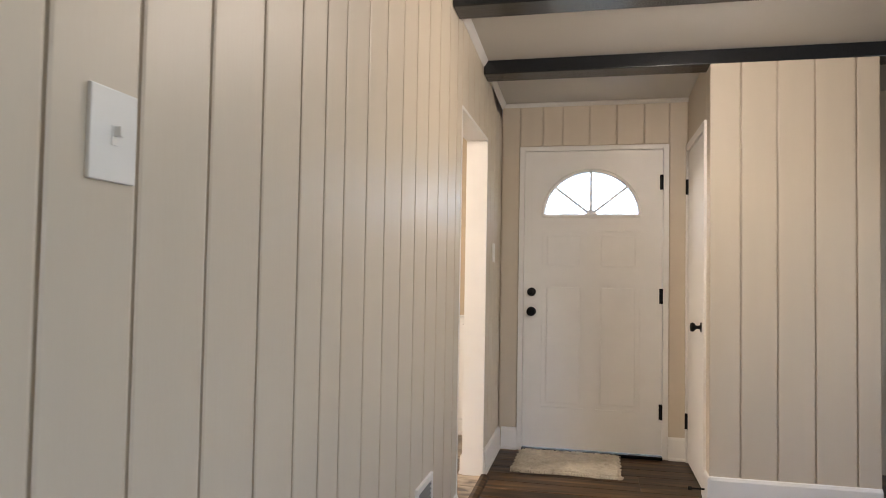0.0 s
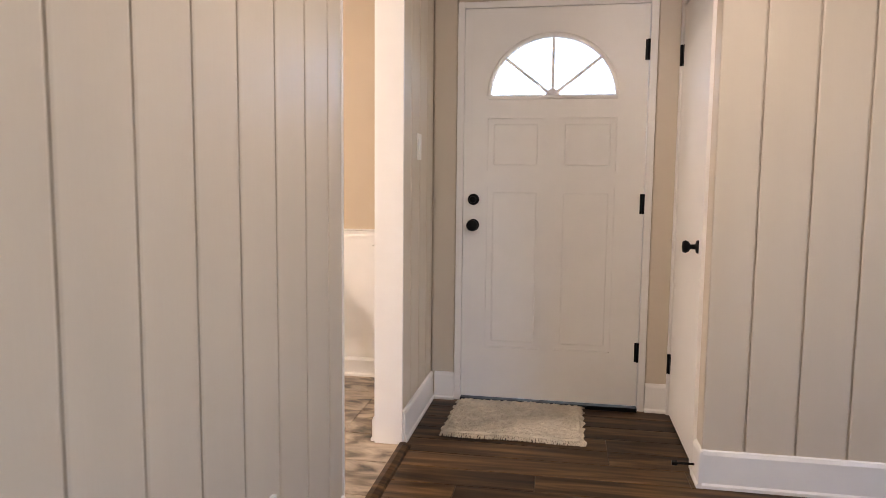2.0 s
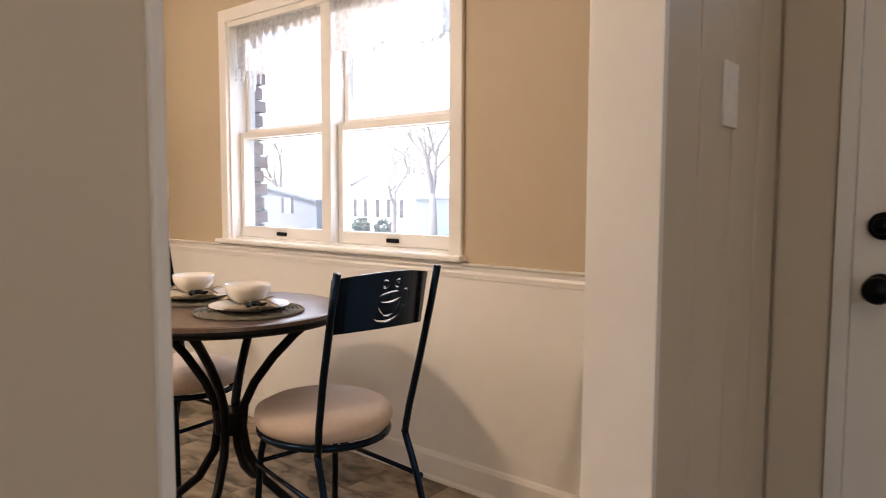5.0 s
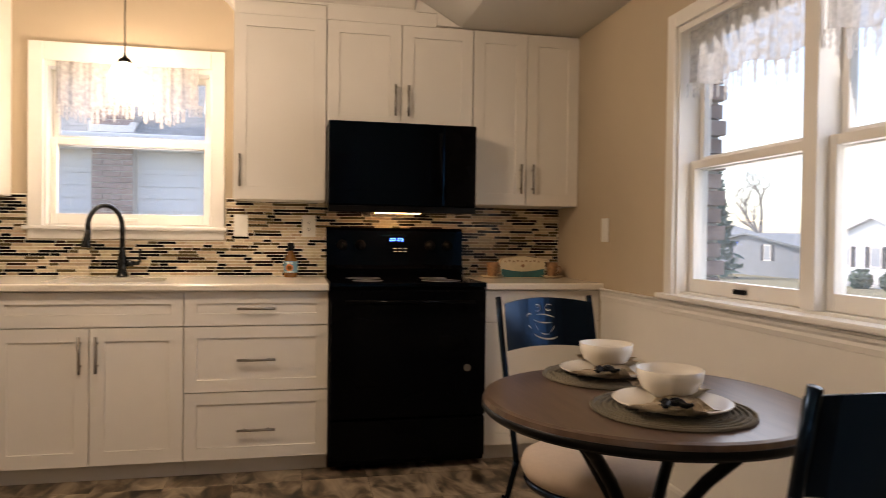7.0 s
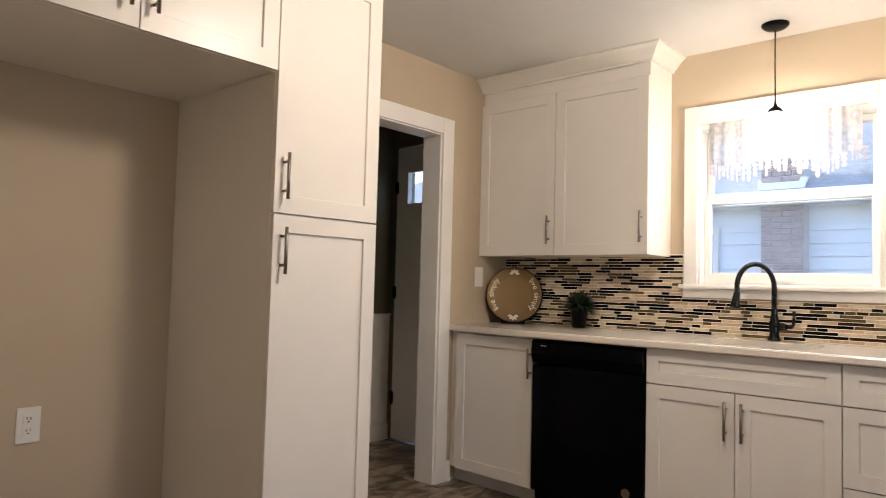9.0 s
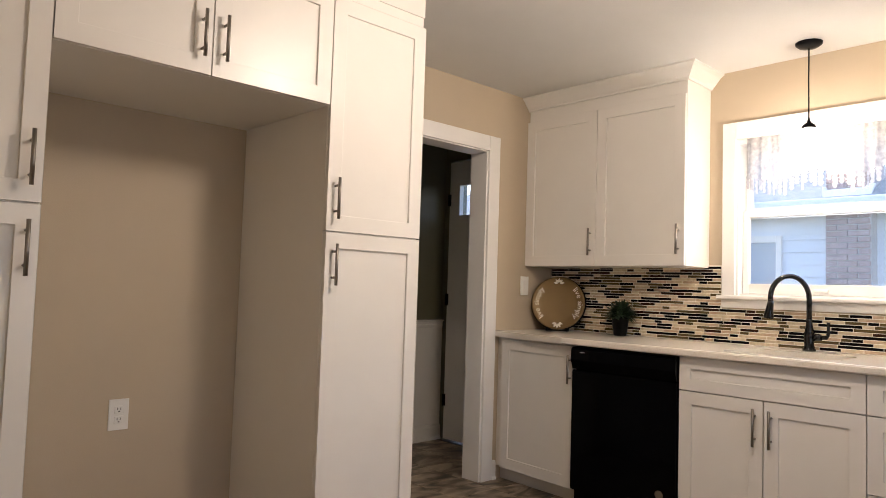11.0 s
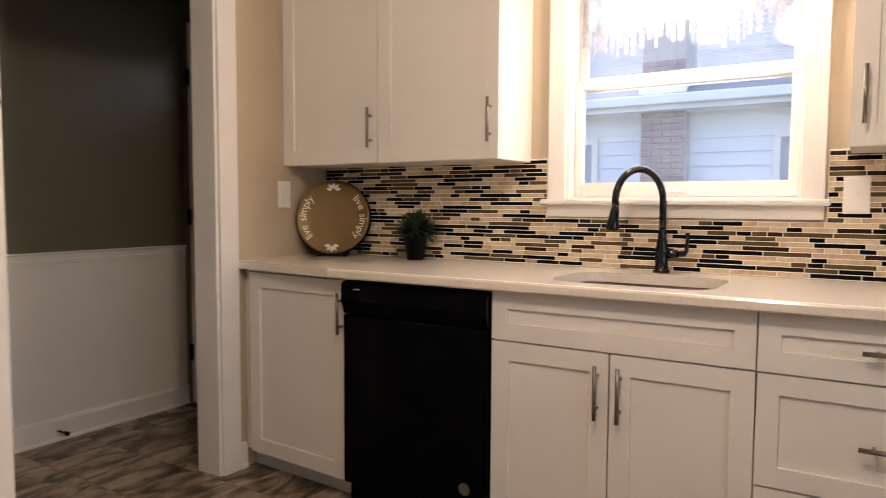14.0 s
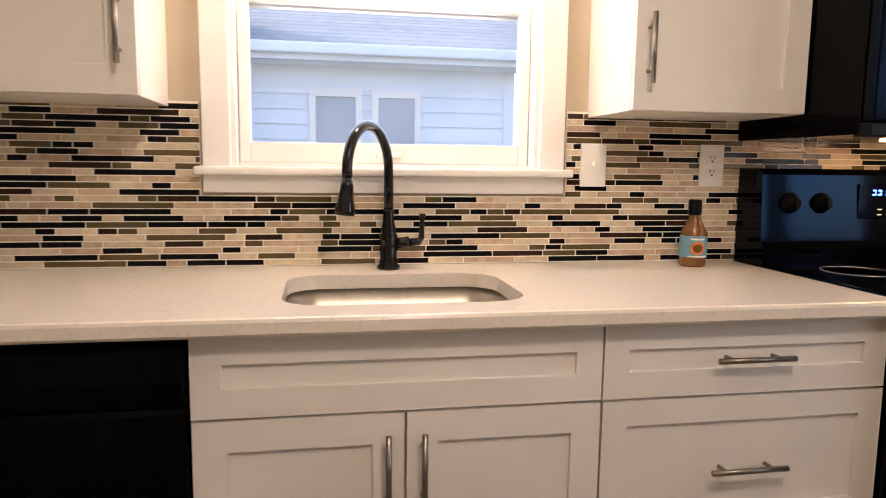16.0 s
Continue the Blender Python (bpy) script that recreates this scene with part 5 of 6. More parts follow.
        part("stretcher", bm, CHAIRBLACK, th, "", True)
    bm = B()
    tube(bm, [(-0.165, -0.175, 0.24), (-0.165, 0.175, 0.24)], 0.008, 8)
    part("stretcher", bm, CHAIRBLACK, th, "", True)
    bm = B()
    tube(bm, [(0.215 * math.cos(a) - 0.003, 0.205 * math.sin(a), 0.364) for a in (2 * math.pi * k / 32 for k in range(33))], 0.011, 8, False)
    part("seat_ring", bm, CHAIRBLACK, th, "", True)
    bm = B()
    lathe(bm, [(0.0, 0.372), (0.195, 0.372), (0.215, 0.382), (0.225, 0.406), (0.219, 0.430), (0.188, 0.446), (0.10, 0.453), (0.0, 0.454)], (-0.003, 0, 0), 36)
    part("seat", bm, CUSHION, th, "round beige padded seat", True)
    return th


chair = dining_chair()
for o in chair.children:
    wide = 1.0 if o.name.startswith("seat") else 0.92 if o.name.startswith("stretcher") else 0.845
    o.data.transform(Matrix.Diagonal((1.04 if wide == 1.0 else 1, wide, 1.043, 1)))
copy_thing(chair, pose(-2.122, -0.307, 0, 0, 0, 186))
chair.matrix_basis = pose(-1.29, -0.27, 0, 0, 0, -8)


def place_setting(x, y, turn):
    g = "place settings"
    m = Matrix.Translation((x, y, 0)) @ Matrix.Rotation(radians(turn), 4, "Z")
    mat_ = thing("placemat", "round olive-grey woven placemat on the table", "placemat", (x, y, 0.75), g)
    bm = B()
    for k in range(12):
        r = 0.178 - 0.0145 * k
        tube(bm, [(x + r * math.cos(a), y + r * math.sin(a), 0.7545) for a in (2 * math.pi * j / 40 for j in range(41))], [0.0040 + 0.0012 * (j % 2) for j in range(41)], 5, False)
    lathe(bm, [(0.0, 0.7505), (0.176, 0.7505), (0.176, 0.753), (0.0, 0.753)], (x, y, 0), 40)
    tagged(part("woven_disc", bm, WOVEN, mat_), kind="stuff")
    bm = B()
    lathe(bm, [(0.0, 0.759), (0.075, 0.759), (0.085, 0.763), (0.130, 0.773), (0.134, 0.777), (0.128, 0.7775), (0.082, 0.768), (0.0, 0.766)], (x, y, 0), 44)
    single("dinner_plate", bm, WHITEWARE, "white glazed dinner plate on a placemat", "plate", group=g, smooth=True)
    nk = thing("napkin", "folded cream napkin tied with a dark band", "napkin", (x, y, 0.778), g)
    bm = B()
    rr = random.Random(7)
    for k in range(4):
        a = radians(-16 + 11 * k)
        z = 0.7745 + 0.0035 * k
        mm = m @ Matrix.Rotation(a, 4, "Z")
        rows = []
        for q in range(13):
            u = -0.155 + 0.30 * q / 12
            wv = 0.022 + 0.038 * abs(u) / 0.15
            zz = z + 0.006 * math.sin(q * 1.3 + k) + 0.012 * max(0, 0.05 - abs(u)) / 0.05
            rows.append([bm.verts.new(mm @ Vector((u, s * wv, zz + d))) for s, d in ((-1, 0), (-0.3, 0.006), (0.3, 0.001), (1, 0.004))])
        for p, r in zip(rows, rows[1:]):
            for j in range(3):
                bm.faces.new((p[j], p[j + 1], r[j + 1], r[j]))
    bmesh.ops.solidify(bm, geom=bm.faces[:], thickness=0.002)
    part("cloth", bm, NAPKIN, nk, "", True)
    for k, (u, v, turn_) in enumerate(((0.088, 0.016, 25), (0.092, -0.014, -30), (0.104, 0.002, 80), (0.082, -0.002, 120), (0.112, -0.012, 5), (0.108, 0.020, 50))):
        mm = m @ Matrix.Translation((u, v, 0.7835 + 0.0018 * k)) @ Matrix.Rotation(radians(turn_), 4, "Z") @ Matrix.Scale(0.62, 4, (0, 0, 1))
        bm = B()
        tube(bm, [mm @ Vector((-0.026 + 0.0105 * q, 0.005 * math.sin(q * 1.7 + k), 0.005 * math.sin(q * 2.1 + 2 * k))) for q in range(6)], [0.003, 0.0075, 0.0055, 0.0085, 0.006, 0.003], 7)
        part("ribbon_loop", bm, BLACKMAT, nk, "dark ribbon loop", True)
    bm = B()
    lathe(bm, [(0.0, 0.780), (0.034, 0.780), (0.038, 0.783), (0.061, 0.800), (0.072, 0.821), (0.0755, 0.845), (0.0735, 0.8455), (0.069, 0.822), (0.058, 0.803), (0.034, 0.788), (0.0, 0.786)], (x - 0.01, y + 0.0, 0), 40)
    single("bowl", bm, WHITEWARE, "white glazed bowl standing on a napkin and plate", "bowl", group=g, smooth=True)


place_setting(-1.535, -0.385, -30)
place_setting(-1.915, -0.362, -30)

# ---- small things on the worktop ----
bt = thing("sauce_bottle", "dark amber sauce bottle with a black cap and blue label", "bottle", (-3.955, -1.262, 0.915))
BC = (-3.955, -1.262, 0)
bm = B()
lathe(bm, [(0.0, 0.915), (0.033, 0.915), (0.0365, 0.920), (0.0365, 1.000), (0.034, 1.014), (0.024, 1.034), (0.0165, 1.050), (0.0155, 1.066), (0.0, 1.066)], BC, 28)
part("glass_body", bm, AMBER, bt, "dark amber glass", True)
bm = B()
lathe(bm, [(0.0165, 1.060), (0.0185, 1.062), (0.0185, 1.098), (0.016, 1.103), (0.0, 1.103)], BC, 24)
part("cap", bm, BLACKMAT, bt, "black screw cap")
bm = B()
lathe(bm, [(0.0367, 0.941), (0.0373, 0.942), (0.0373, 1.000), (0.0367, 1.002)], BC, 28)
lab = part("label", bm, PALEBLUE, bt, "pale blue paper label")


def on_bottle(bm, rad, a, z):
    a = radians(a - 10)
    return bm.verts.new((BC[0] + rad * math.cos(a), BC[1] + rad * math.sin(a), z))


for rad, size, m_, words in ((0.0377, 1.0, ORANGE, "round orange picture"), (0.0381, 0.62, AMBER, "brown middle of the picture")):
    bm = B()
    rim = [on_bottle(bm, rad, 33 * size * math.cos(t), 0.968 + 0.019 * size * math.sin(t)) for t in (2 * math.pi * k / 24 for k in range(24))]
    for k in range(1, 12):
        if k < 11:
            bm.faces.new((rim[k], rim[k + 1], rim[-k - 1], rim[-k]))
    part("label_picture", bm, m_, lab, words)
bm = B()
for z0, z1, a in ((0.943, 0.947, 42), (0.991, 0.996, 30)):
    row = [(on_bottle(bm, 0.0377, -a + a * k / 4, z0), on_bottle(bm, 0.0377, -a + a * k / 4, z1)) for k in range(9)]
    for p, q in zip(row, row[1:]):
        bm.faces.new((p[0], q[0], q[1], p[1]))
part("label_bars", bm, LETTER, lab, "white bars of small print")

pl = thing("potted_plant", "small bushy green plant in a black pot", "plant", (-3.955, -3.185, 0.915))
bm = B()
lathe(bm, [(0.0, 0.915), (0.036, 0.915), (0.038, 0.918), (0.052, 1.020), (0.056, 1.022), (0.056, 1.036), (0.050, 1.036), (0.047, 1.01), (0.0, 1.01)], (-3.955, -3.185, 0), 24)
part("pot", bm, BLACKMAT, pl, "", True)
part("soil", lathe(B(), [(0.0, 1.010), (0.046, 1.010), (0.046, 1.016), (0.0, 1.018)], (-3.955, -3.185, 0), 16), SOIL, pl)
bm = B()
rr = random.Random(11)
for k in range(460):
    a, e = rr.uniform(0, 2 * math.pi), rr.uniform(-0.25, 1.45)
    d = Vector((math.cos(a) * math.cos(e), math.sin(a) * math.cos(e), math.sin(e)))
    p = Vector((-3.955, -3.185, 1.02)) + Vector((d.x, d.y, 0)) * 0.035 + Vector((0, 0, 0.045 * rr.random()))
    ln = rr.uniform(0.045, 0.10)
    s = d.cross(Vector((0, 0, 1))).normalized() * rr.uniform(0.005, 0.011)
    mid = p + d * ln * 0.6
    tip = p + d * ln + Vector((0, 0, -0.02 * rr.random()))
    tip.x, mid.x = max(tip.x, WX + 0.018), max(mid.x, WX + 0.018)
    vs = [bm.verts.new(q) for q in (p - s * 0.3, p + s * 0.3, mid + s, tip, mid - s)]
    bm.faces.new((vs[0], vs[1], vs[2], vs[4]))
    bm.faces.new((vs[4], vs[2], vs[3]))
tagged(part("foliage", bm, LEAF, pl), kind="stuff")


def glyph(ch, size):
    cu = bpy.data.curves.new("glyph", "FONT")
    cu.body, cu.size, cu.align_x, cu.extrude = ch, size, "CENTER", 0.0006
    ob = bpy.data.objects.new("glyph", cu)
    scene.collection.objects.link(ob)
    me = bpy.data.meshes.new_from_object(ob.evaluated_get(bpy.context.evaluated_depsgraph_get()))
    width = (max((v.co.x for v in me.vertices), default=0) - min((v.co.x for v in me.vertices), default=0)) if me.vertices else size * 0.3
    bpy.data.objects.remove(ob)
    return me, width


ch = thing("charger_plate", "round bronze charger lettered live simply on a black stand", "plate", (-3.93, -3.63, 0.915))
TILT = Matrix.Translation((-3.915, -3.622, 1.093)) @ Matrix.Rotation(radians(30), 4, "Z") @ Matrix.Rotation(radians(78), 4, "Y")
bm = B()
lathe(bm, [(0.0, -0.004), (0.115, -0.004), (0.160, 0.006), (0.172, 0.012), (0.172, 0.016), (0.160, 0.011), (0.118, 0.002), (0.112, 0.001), (0.0, 0.001)], seg=64, m=TILT)
disc = part("disc", bm, COPPER, ch, "", True)
FACE = TILT @ Matrix.Rotation(radians(90), 4, "Z")
for text, centre, flip in (("live simply", 180, 1), ("live simply", 0, 1)):
    bm = B()
    shapes = [glyph(c, 0.050) for c in text]
    total = sum(w + 0.0045 for _, w in shapes)
    R = 0.139
    a = centre + math.degrees(total / R) / 2
    for me, w in shapes:
        a -= math.degrees((w + 0.0045) / 2 / R)
        mm = FACE @ Matrix.Rotation(radians(a - 90), 4, "Z") @ Matrix.Translation((0, R - 0.013, 0.0056)) @ Matrix.Rotation(radians(11), 4, "X")
        a -= math.degrees((w + 0.0045) / 2 / R)
        tmp = bmesh.new()
        tmp.from_mesh(me)
        tmp.transform(mm)
        out = bpy.data.meshes.new("t")
        tmp.to_mesh(out)
        tmp.free()
        bm.from_mesh(out)
        bpy.data.meshes.remove(out)
        bpy.data.meshes.remove(me)
    part("lettering", bm, LETTER, disc, "white letters live simply")
for sgn in (1, -1):
    bm = B()
    for k in range(5):
        mm = FACE @ Matrix.Translation((0, 0.130 * sgn, 0.0125)) @ Matrix.Rotation(radians(-80 + 40 * k + (0 if sgn > 0 else 180)), 4, "Z")
        prism(bm, [mm @ Vector(p) for p in ((0, 0.005, 0), (0.009, 0.020, 0), (0, 0.036, 0), (-0.009, 0.020, 0))], mm.to_3x3() @ Vector((0, 0, 0.001)))
    tagged(part("leaf_sprig", bm, LETTER, disc, "white painted leaf sprig"), kind="stuff")
bm = B()
for s in (-0.065, 0.065):
    MT_ = Matrix.Translation((-3.915, -3.622, 0.915)) @ Matrix.Rotation(radians(30), 4, "Z")
    tube(bm, [MT_ @ Vector(p) for p in ((0.055, s, 0.025), (0.055, s, 0.006), (-0.035, s, 0.006), (-0.065, s * 0.7, 0.15), (-0.045, s * 0.55, 0.31))], 0.006, 8)
tube(bm, [MT_ @ Vector((-0.035, -0.065, 0.006)), MT_ @ Vector((-0.035, 0.065, 0.006))], 0.006, 8)
bx(bm, 0.02, 0.045, -0.075, 0.075, 0.001, 0.012, 0.002, MT_)
bk_ = B()
lathe(bk_, [(0.0, -0.020), (0.150, -0.020), (0.178, -0.010), (0.179, -0.006), (0.150, -0.012), (0.0, -0.012)], seg=48, m=TILT)
part("backing_plate", bk_, BLACKMAT, ch, "black plate behind the charger", True)
part("stand", bm, BLACKMAT, ch, "black wire plate stand")

# crockery on the counter beside the range
for y, name in ((-0.135, "teacup"), (0.225, "teacup")):
    c = thing(name, "small brown patterned cup on a cream saucer", "cup", (-3.88, y, 0.915), "cups and saucers")
    bm = B()
    lathe(bm, [(0.0, 0.915), (0.035, 0.915), (0.066, 0.926), (0.068, 0.930), (0.036, 0.922), (0.0, 0.921)], (-3.88, y, 0), 28)
    part("saucer", bm, CREAM, c, "cream saucer", True)
    bm = B()
    lathe(bm, [(0.0, 0.923), (0.024, 0.923), (0.026, 0.928), (0.034, 0.985), (0.036, 1.005), (0.033, 1.005), (0.030, 0.975), (0.023, 0.932), (0.0, 0.93)], (-3.88, y, 0), 24)
    part("cup_body", bm, BROWNWARE, c, "", True)
    bm = B()
    tube(bm, [(-3.88, y + 0.032 + 0.024 * math.sin(t), 0.965 + 0.020 * math.cos(t)) for t in (math.pi * k / 8 for k in range(9))], 0.004, 7)
    part("cup_handle", bm, BROWNWARE, c, "", True)
bk = thing("napkin_box", "cream and teal ceramic box with painted band", "box", (-3.90, 0.045, 0.915))
bm = B()
prism(bm, [(-3.945, -0.085, 0.916), (-3.945, 0.175, 0.916), (-3.945, 0.180, 1.00), (-3.945, 0.160, 1.028), (-3.945, 0.045, 1.040), (-3.945, -0.070, 1.028), (-3.945, -0.090, 1.00)], (0.07, 0, 0))
part("box_body", bm, CREAM, bk)
bm = B()
prism(bm, [(-3.8745, -0.083, 0.920)] + [(-3.8745, -0.083 + 0.256 * k / 10, 0.968 - 0.016 * math.sin(math.pi * k / 10)) for k in range(11)] + [(-3.8745, 0.173, 0.920)], (0.003, 0, 0))
part("glaze_band", bm, TEAL, bk, "teal glazed lower band")
bm = B()
lathe(bm, [(0.0, 0.0), (0.010, 0.0), (0.010, 0.004), (0.0, 0.006)], m=Matrix.Translation((-3.875, 0.045, 0.985)) @ Matrix.Rotation(radians(90), 4, "Y"), seg=12)
for k in range(9):
    bx(bm, -3.8752, -3.8735, -0.065 + 0.025 * k, -0.055 + 0.025 * k, 1.005 + 0.004 * (k % 2), 1.014 + 0.004 * (k % 2))
part("painted_marks", bm, BROWNWARE, bk, "small brown painted marks")

# door mat with a rough pile and fringe
rug = thing("door_mat", "small grey-beige shaggy mat before the entrance door", "mat", (0.485, -0.28, 0))
bm = B()
rr = random.Random(21)
nx, ny = 56, 44
g = []
for i in range(nx + 1):
    row = []
    for j in range(ny + 1):
        u, v = i / nx, j / ny
        edge = min(u, 1 - u, v, 1 - v)
        z = 0.004 + (0.016 if edge > 0.02 else 0.004) + rr.uniform(-0.004, 0.004)
        jx = rr.uniform(-0.004, 0.004) + (0.006 * math.sin(v * 40) if edge < 0.01 else 0)
        row.append(bm.verts.new((0.155 + 0.66 * u + jx - 0.01 * (1 - v), -0.525 + 0.50 * v + rr.uniform(-0.004, 0.004) - 0.006 * math.sin(u * 9), z)))
    g.append(row)
for i in range(nx):
    for j in range(ny):
        bm.faces.new((g[i][j], g[i + 1][j], g[i + 1][j + 1], g[i][j + 1]))
tagged(part("shag_top", bm, RUG, rug), kind="stuff")
bm = B()
for k in range(150):
    x = 0.150 + 0.665 * k / 149
    y = -0.528 - 0.006 * math.sin((x - 0.155) / 0.66 * 9)
    tube(bm, [(x, y + 0.008, 0.012), (x + rr.uniform(-0.004, 0.004), y - 0.010, 0.010), (x + rr.uniform(-0.006, 0.006), y - rr.uniform(0.016, 0.026), 0.003)], 0.0028, 5)
tagged(part("fringe", bm, RUG, rug), kind="stuff")

# ---- outdoors ----
GZ = -0.95
single("ground", one(-700, 500, -500, 700, GZ - 0.3, GZ), GRASS, "flat winter lawn running to the horizon", "ground", "structure")
single("road", one(-400, 300, 13.0, 20.0, GZ + 0.004, GZ + 0.02), ASPHALT, "grey asphalt street", "road", "structure")

# neighbour's house across the side yard
nb = thing("neighbour_house", "white lap-sided neighbour house with a brick chimney", "house", (-12, -4, GZ))
HX, HY0, HY1, EZ = -10.0, -12.0, -0.10, 2.26
bm = B()
bx(bm, HX - 6, HX - 0.03, HY0, HY1, GZ, EZ)
part("wall", bm, SIDING, nb)
z = GZ + 0.1
while z < EZ - 0.25:
    bm = B()
    prism(bm, [(HX - 0.03, HY0, z), (HX + 0.010, HY0, z), (HX - 0.014, HY0, z + 0.165), (HX - 0.03, HY0, z + 0.165)], (0, HY1 - HY0, 0))
    part("lap_board", bm, SIDING, nb)
    z += 0.165
bm = B()
bx(bm, HX - 0.03, HX + 0.006, HY0, HY1, EZ - 0.24, EZ)
bx(bm, HX - 0.03, HX + 0.012, HY1 - 0.12, HY1 + 0.004, GZ, EZ)
part("trim_board", bm, SIDING, nb)
bm = B()
bx(bm, HX - 0.02, HX + 0.40, HY0 - 0.2, HY1 + 0.25, EZ, EZ + 0.03)
bx(bm, HX + 0.36, HX + 0.42, HY0 - 0.2, HY1 + 0.25, EZ + 0.0, EZ + 0.15, 0.01)
bx(bm, HX + 0.42, HX + 0.52, HY0 - 0.2, HY1 + 0.25, EZ + 0.06, EZ + 0.17, 0.02)
part("eave", bm, SIDING, nb, "white eave board and gutter")
bm = B()
ZR = EZ + 0.15
for k in range(34):
    x0, z0 = HX + 0.44 - 0.155 * k, ZR + 0.068 * k
    prism(bm, [(x0, HY0 - 0.25, z0 + 0.006), (x0 - 0.175, HY0 - 0.25, z0 + 0.080), (x0 - 0.175, HY0 - 0.25, z0 + 0.062), (x0, HY0 - 0.25, z0 - 0.012)], (0, HY1 - HY0 + 0.55, 0))
roof = part("roof", bm, SHINGLE, nb, "grey shingle roof in courses")
bm = B()
bx(bm, HX - 4.8, HX + 0.1, HY1 - 0.02, HY1, EZ, EZ + 0.2)
prism(bm, [(HX + 0.4, HY1, EZ + 0.1), (HX - 4.8, HY1, ZR + 2.2), (HX - 4.8, HY1, EZ + 0.1)], (0, -0.05, 0))
part("gable", bm, SIDING, nb)


def house_window(parent, y0, y1, z0, z1, x):
    w = part("window", bx(bx(bx(bx(B(), x, x + 0.05, y0 - 0.07, y0, z0 - 0.07, z1 + 0.09), x, x + 0.05, y1, y1 + 0.07, z0 - 0.07, z1 + 0.09), x, x + 0.06, y0, y1, z1, z1 + 0.09), x, x + 0.06, y0, y1, z0 - 0.07, z0), TRIM, parent)
    part("pane", one(x + 0.014, x + 0.022, y0, y1, z0, z1), WINBLUE, w)


WINBLUE = mat("dull_window_glass", (0.34, 0.39, 0.44), 0.1, vary=0.1, scale=2, bump=0.0)
for y0, y1 in ((-2.36, -1.92), (-1.67, -1.26), (-5.25, -4.54), (-7.6, -6.9)):
    house_window(nb, y0, y1, 1.20 if y0 > -3 else 0.9, 1.93, HX)
chim = part("chimney", one(HX - 0.3, HX + 0.24, -3.860, -3.350, GZ, 4.6), MORTAR, nb, "brown brick chimney")
r = random.Random(5)
BR = {}


def brick_mesh(w, d, h):
    key = (round(w, 3), round(d, 3), round(h, 3))
    if key not in BR:
        bm = one(-d / 2, d / 2, -w / 2, w / 2, -h / 2, h / 2, 0.004)
        me = bpy.data.meshes.new("brick")
        bm.to_mesh(me)
        bm.free()
        me.materials.append(BRICK)
        BR[key] = me
    return BR[key]


def brick(parent, x, y, z, w, d, h):
    ob = new("brick", brick_mesh(w, d, h))
    ob.parent = parent
    ob.location = Vector((x, y, z)) - BASE[parent]


for c in range(26):
    z = 0.95 + 0.075 * c
    for y, w in (((-3.790, 0.125), (-3.605, 0.215), (-3.420, 0.125)) if c % 2 else ((-3.730, 0.245), (-3.480, 0.235))):
        brick(chim, HX + 0.245, y, z, w, 0.03, 0.062)
bm = B()
prism(bm, [(HX + 0.33, -3.87, 2.39), (HX + 0.33, -3.36, 2.39), (HX + 0.30, -3.29, 2.60), (HX + 0.30, -3.37, 2.61), (HX + 0.30, -3.40, 2.56), (HX + 0.30, -3.83, 2.56), (HX + 0.30, -3.85, 2.60), (HX + 0.30, -3.88, 2.60)], (-0.03, 0, 0.0))
part("flashing", bm, TRIM, chim, "white metal flashing where the chimney meets the roof")

# brick face of this house beside the dining window, seen through its glass
jamb = single("wall_brick_outside", one(-3.4, -2.80, 0.475, 0.57, GZ, 2.6), MORTAR, "brick outer face of this house beside the window", "wall", "structure")
for c in range(17):
    z = 0.80 + 0.075 * c
    brick(jamb, -2.875 + (0.03 if c % 2 else 0.0), 0.525, z, 0.095, 0.20, 0.062)


def gable_house(label, x0, x1, y, depth, z1, apex, wall, windows, roofmat):
    h = thing("house", label, "house", ((x0 + x1) / 2, y + depth / 2, GZ))
    part("wall", one(x0, x1, y, y + depth, GZ, z1), wall, h)
    bm = B()
    prism(bm, [(x0, y, z1), (x1, y, z1), ((x0 + x1) / 2, y, apex - 0.08)], (0, depth, 0))
    part("gable", bm, wall, h)
    bm = B()
    c = (x0 + x1) / 2
    for s, e in ((-1, x0 - 0.25), (1, x1 + 0.25)):
        prism(bm, [(c, y - 0.25, apex), (e, y - 0.25, z1 - 0.06), (e, y - 0.25, z1 - 0.18), (c, y - 0.25, apex - 0.12)], (0, depth + 0.5, 0))
    part("roof", bm, roofmat, h)
    for wx in windows:
        w = part("window", one(wx - 0.32, wx + 0.32, y - 0.03, y, GZ + 0.95, GZ + 1.95), TRIM, h)
        part("pane", one(wx - 0.26, wx + 0.26, y - 0.04, y - 0.03, GZ + 1.02, GZ + 1.88), WINBLUE, w)
        for s in (-1, 1):
            part("shutter", one(wx + s * 0.48 - 0.13, wx + s * 0.48 + 0.13, y - 0.04, y, GZ + 0.95, GZ + 1.95), SHUTTER, w, "dark shutter")
    return h


SHUTTER = mat("dark_shutter_paint", (0.06, 0.065, 0.075), 0.6)
GREYSIDE = mat("blue_grey_siding", (0.20, 0.23, 0.26), 0.7, vary=0.1, scale=3)
PALEROOF = mat("pale_frosted_roof", (0.50, 0.51, 0.53), 0.9, vary=0.12, scale=3)
gable_house("small white gabled house with dark shutters across the street", -30.4, -23.6, 25, 7, 1.15, 2.45, SIDING, (-28.7, -26.9, -25.1), PALEROOF)
gable_house("low blue-grey house with a pale roof across the street", -44, -34.0, 27, 7, 0.95, 1.75, GREYSIDE, (-41, -37), SHINGLE)
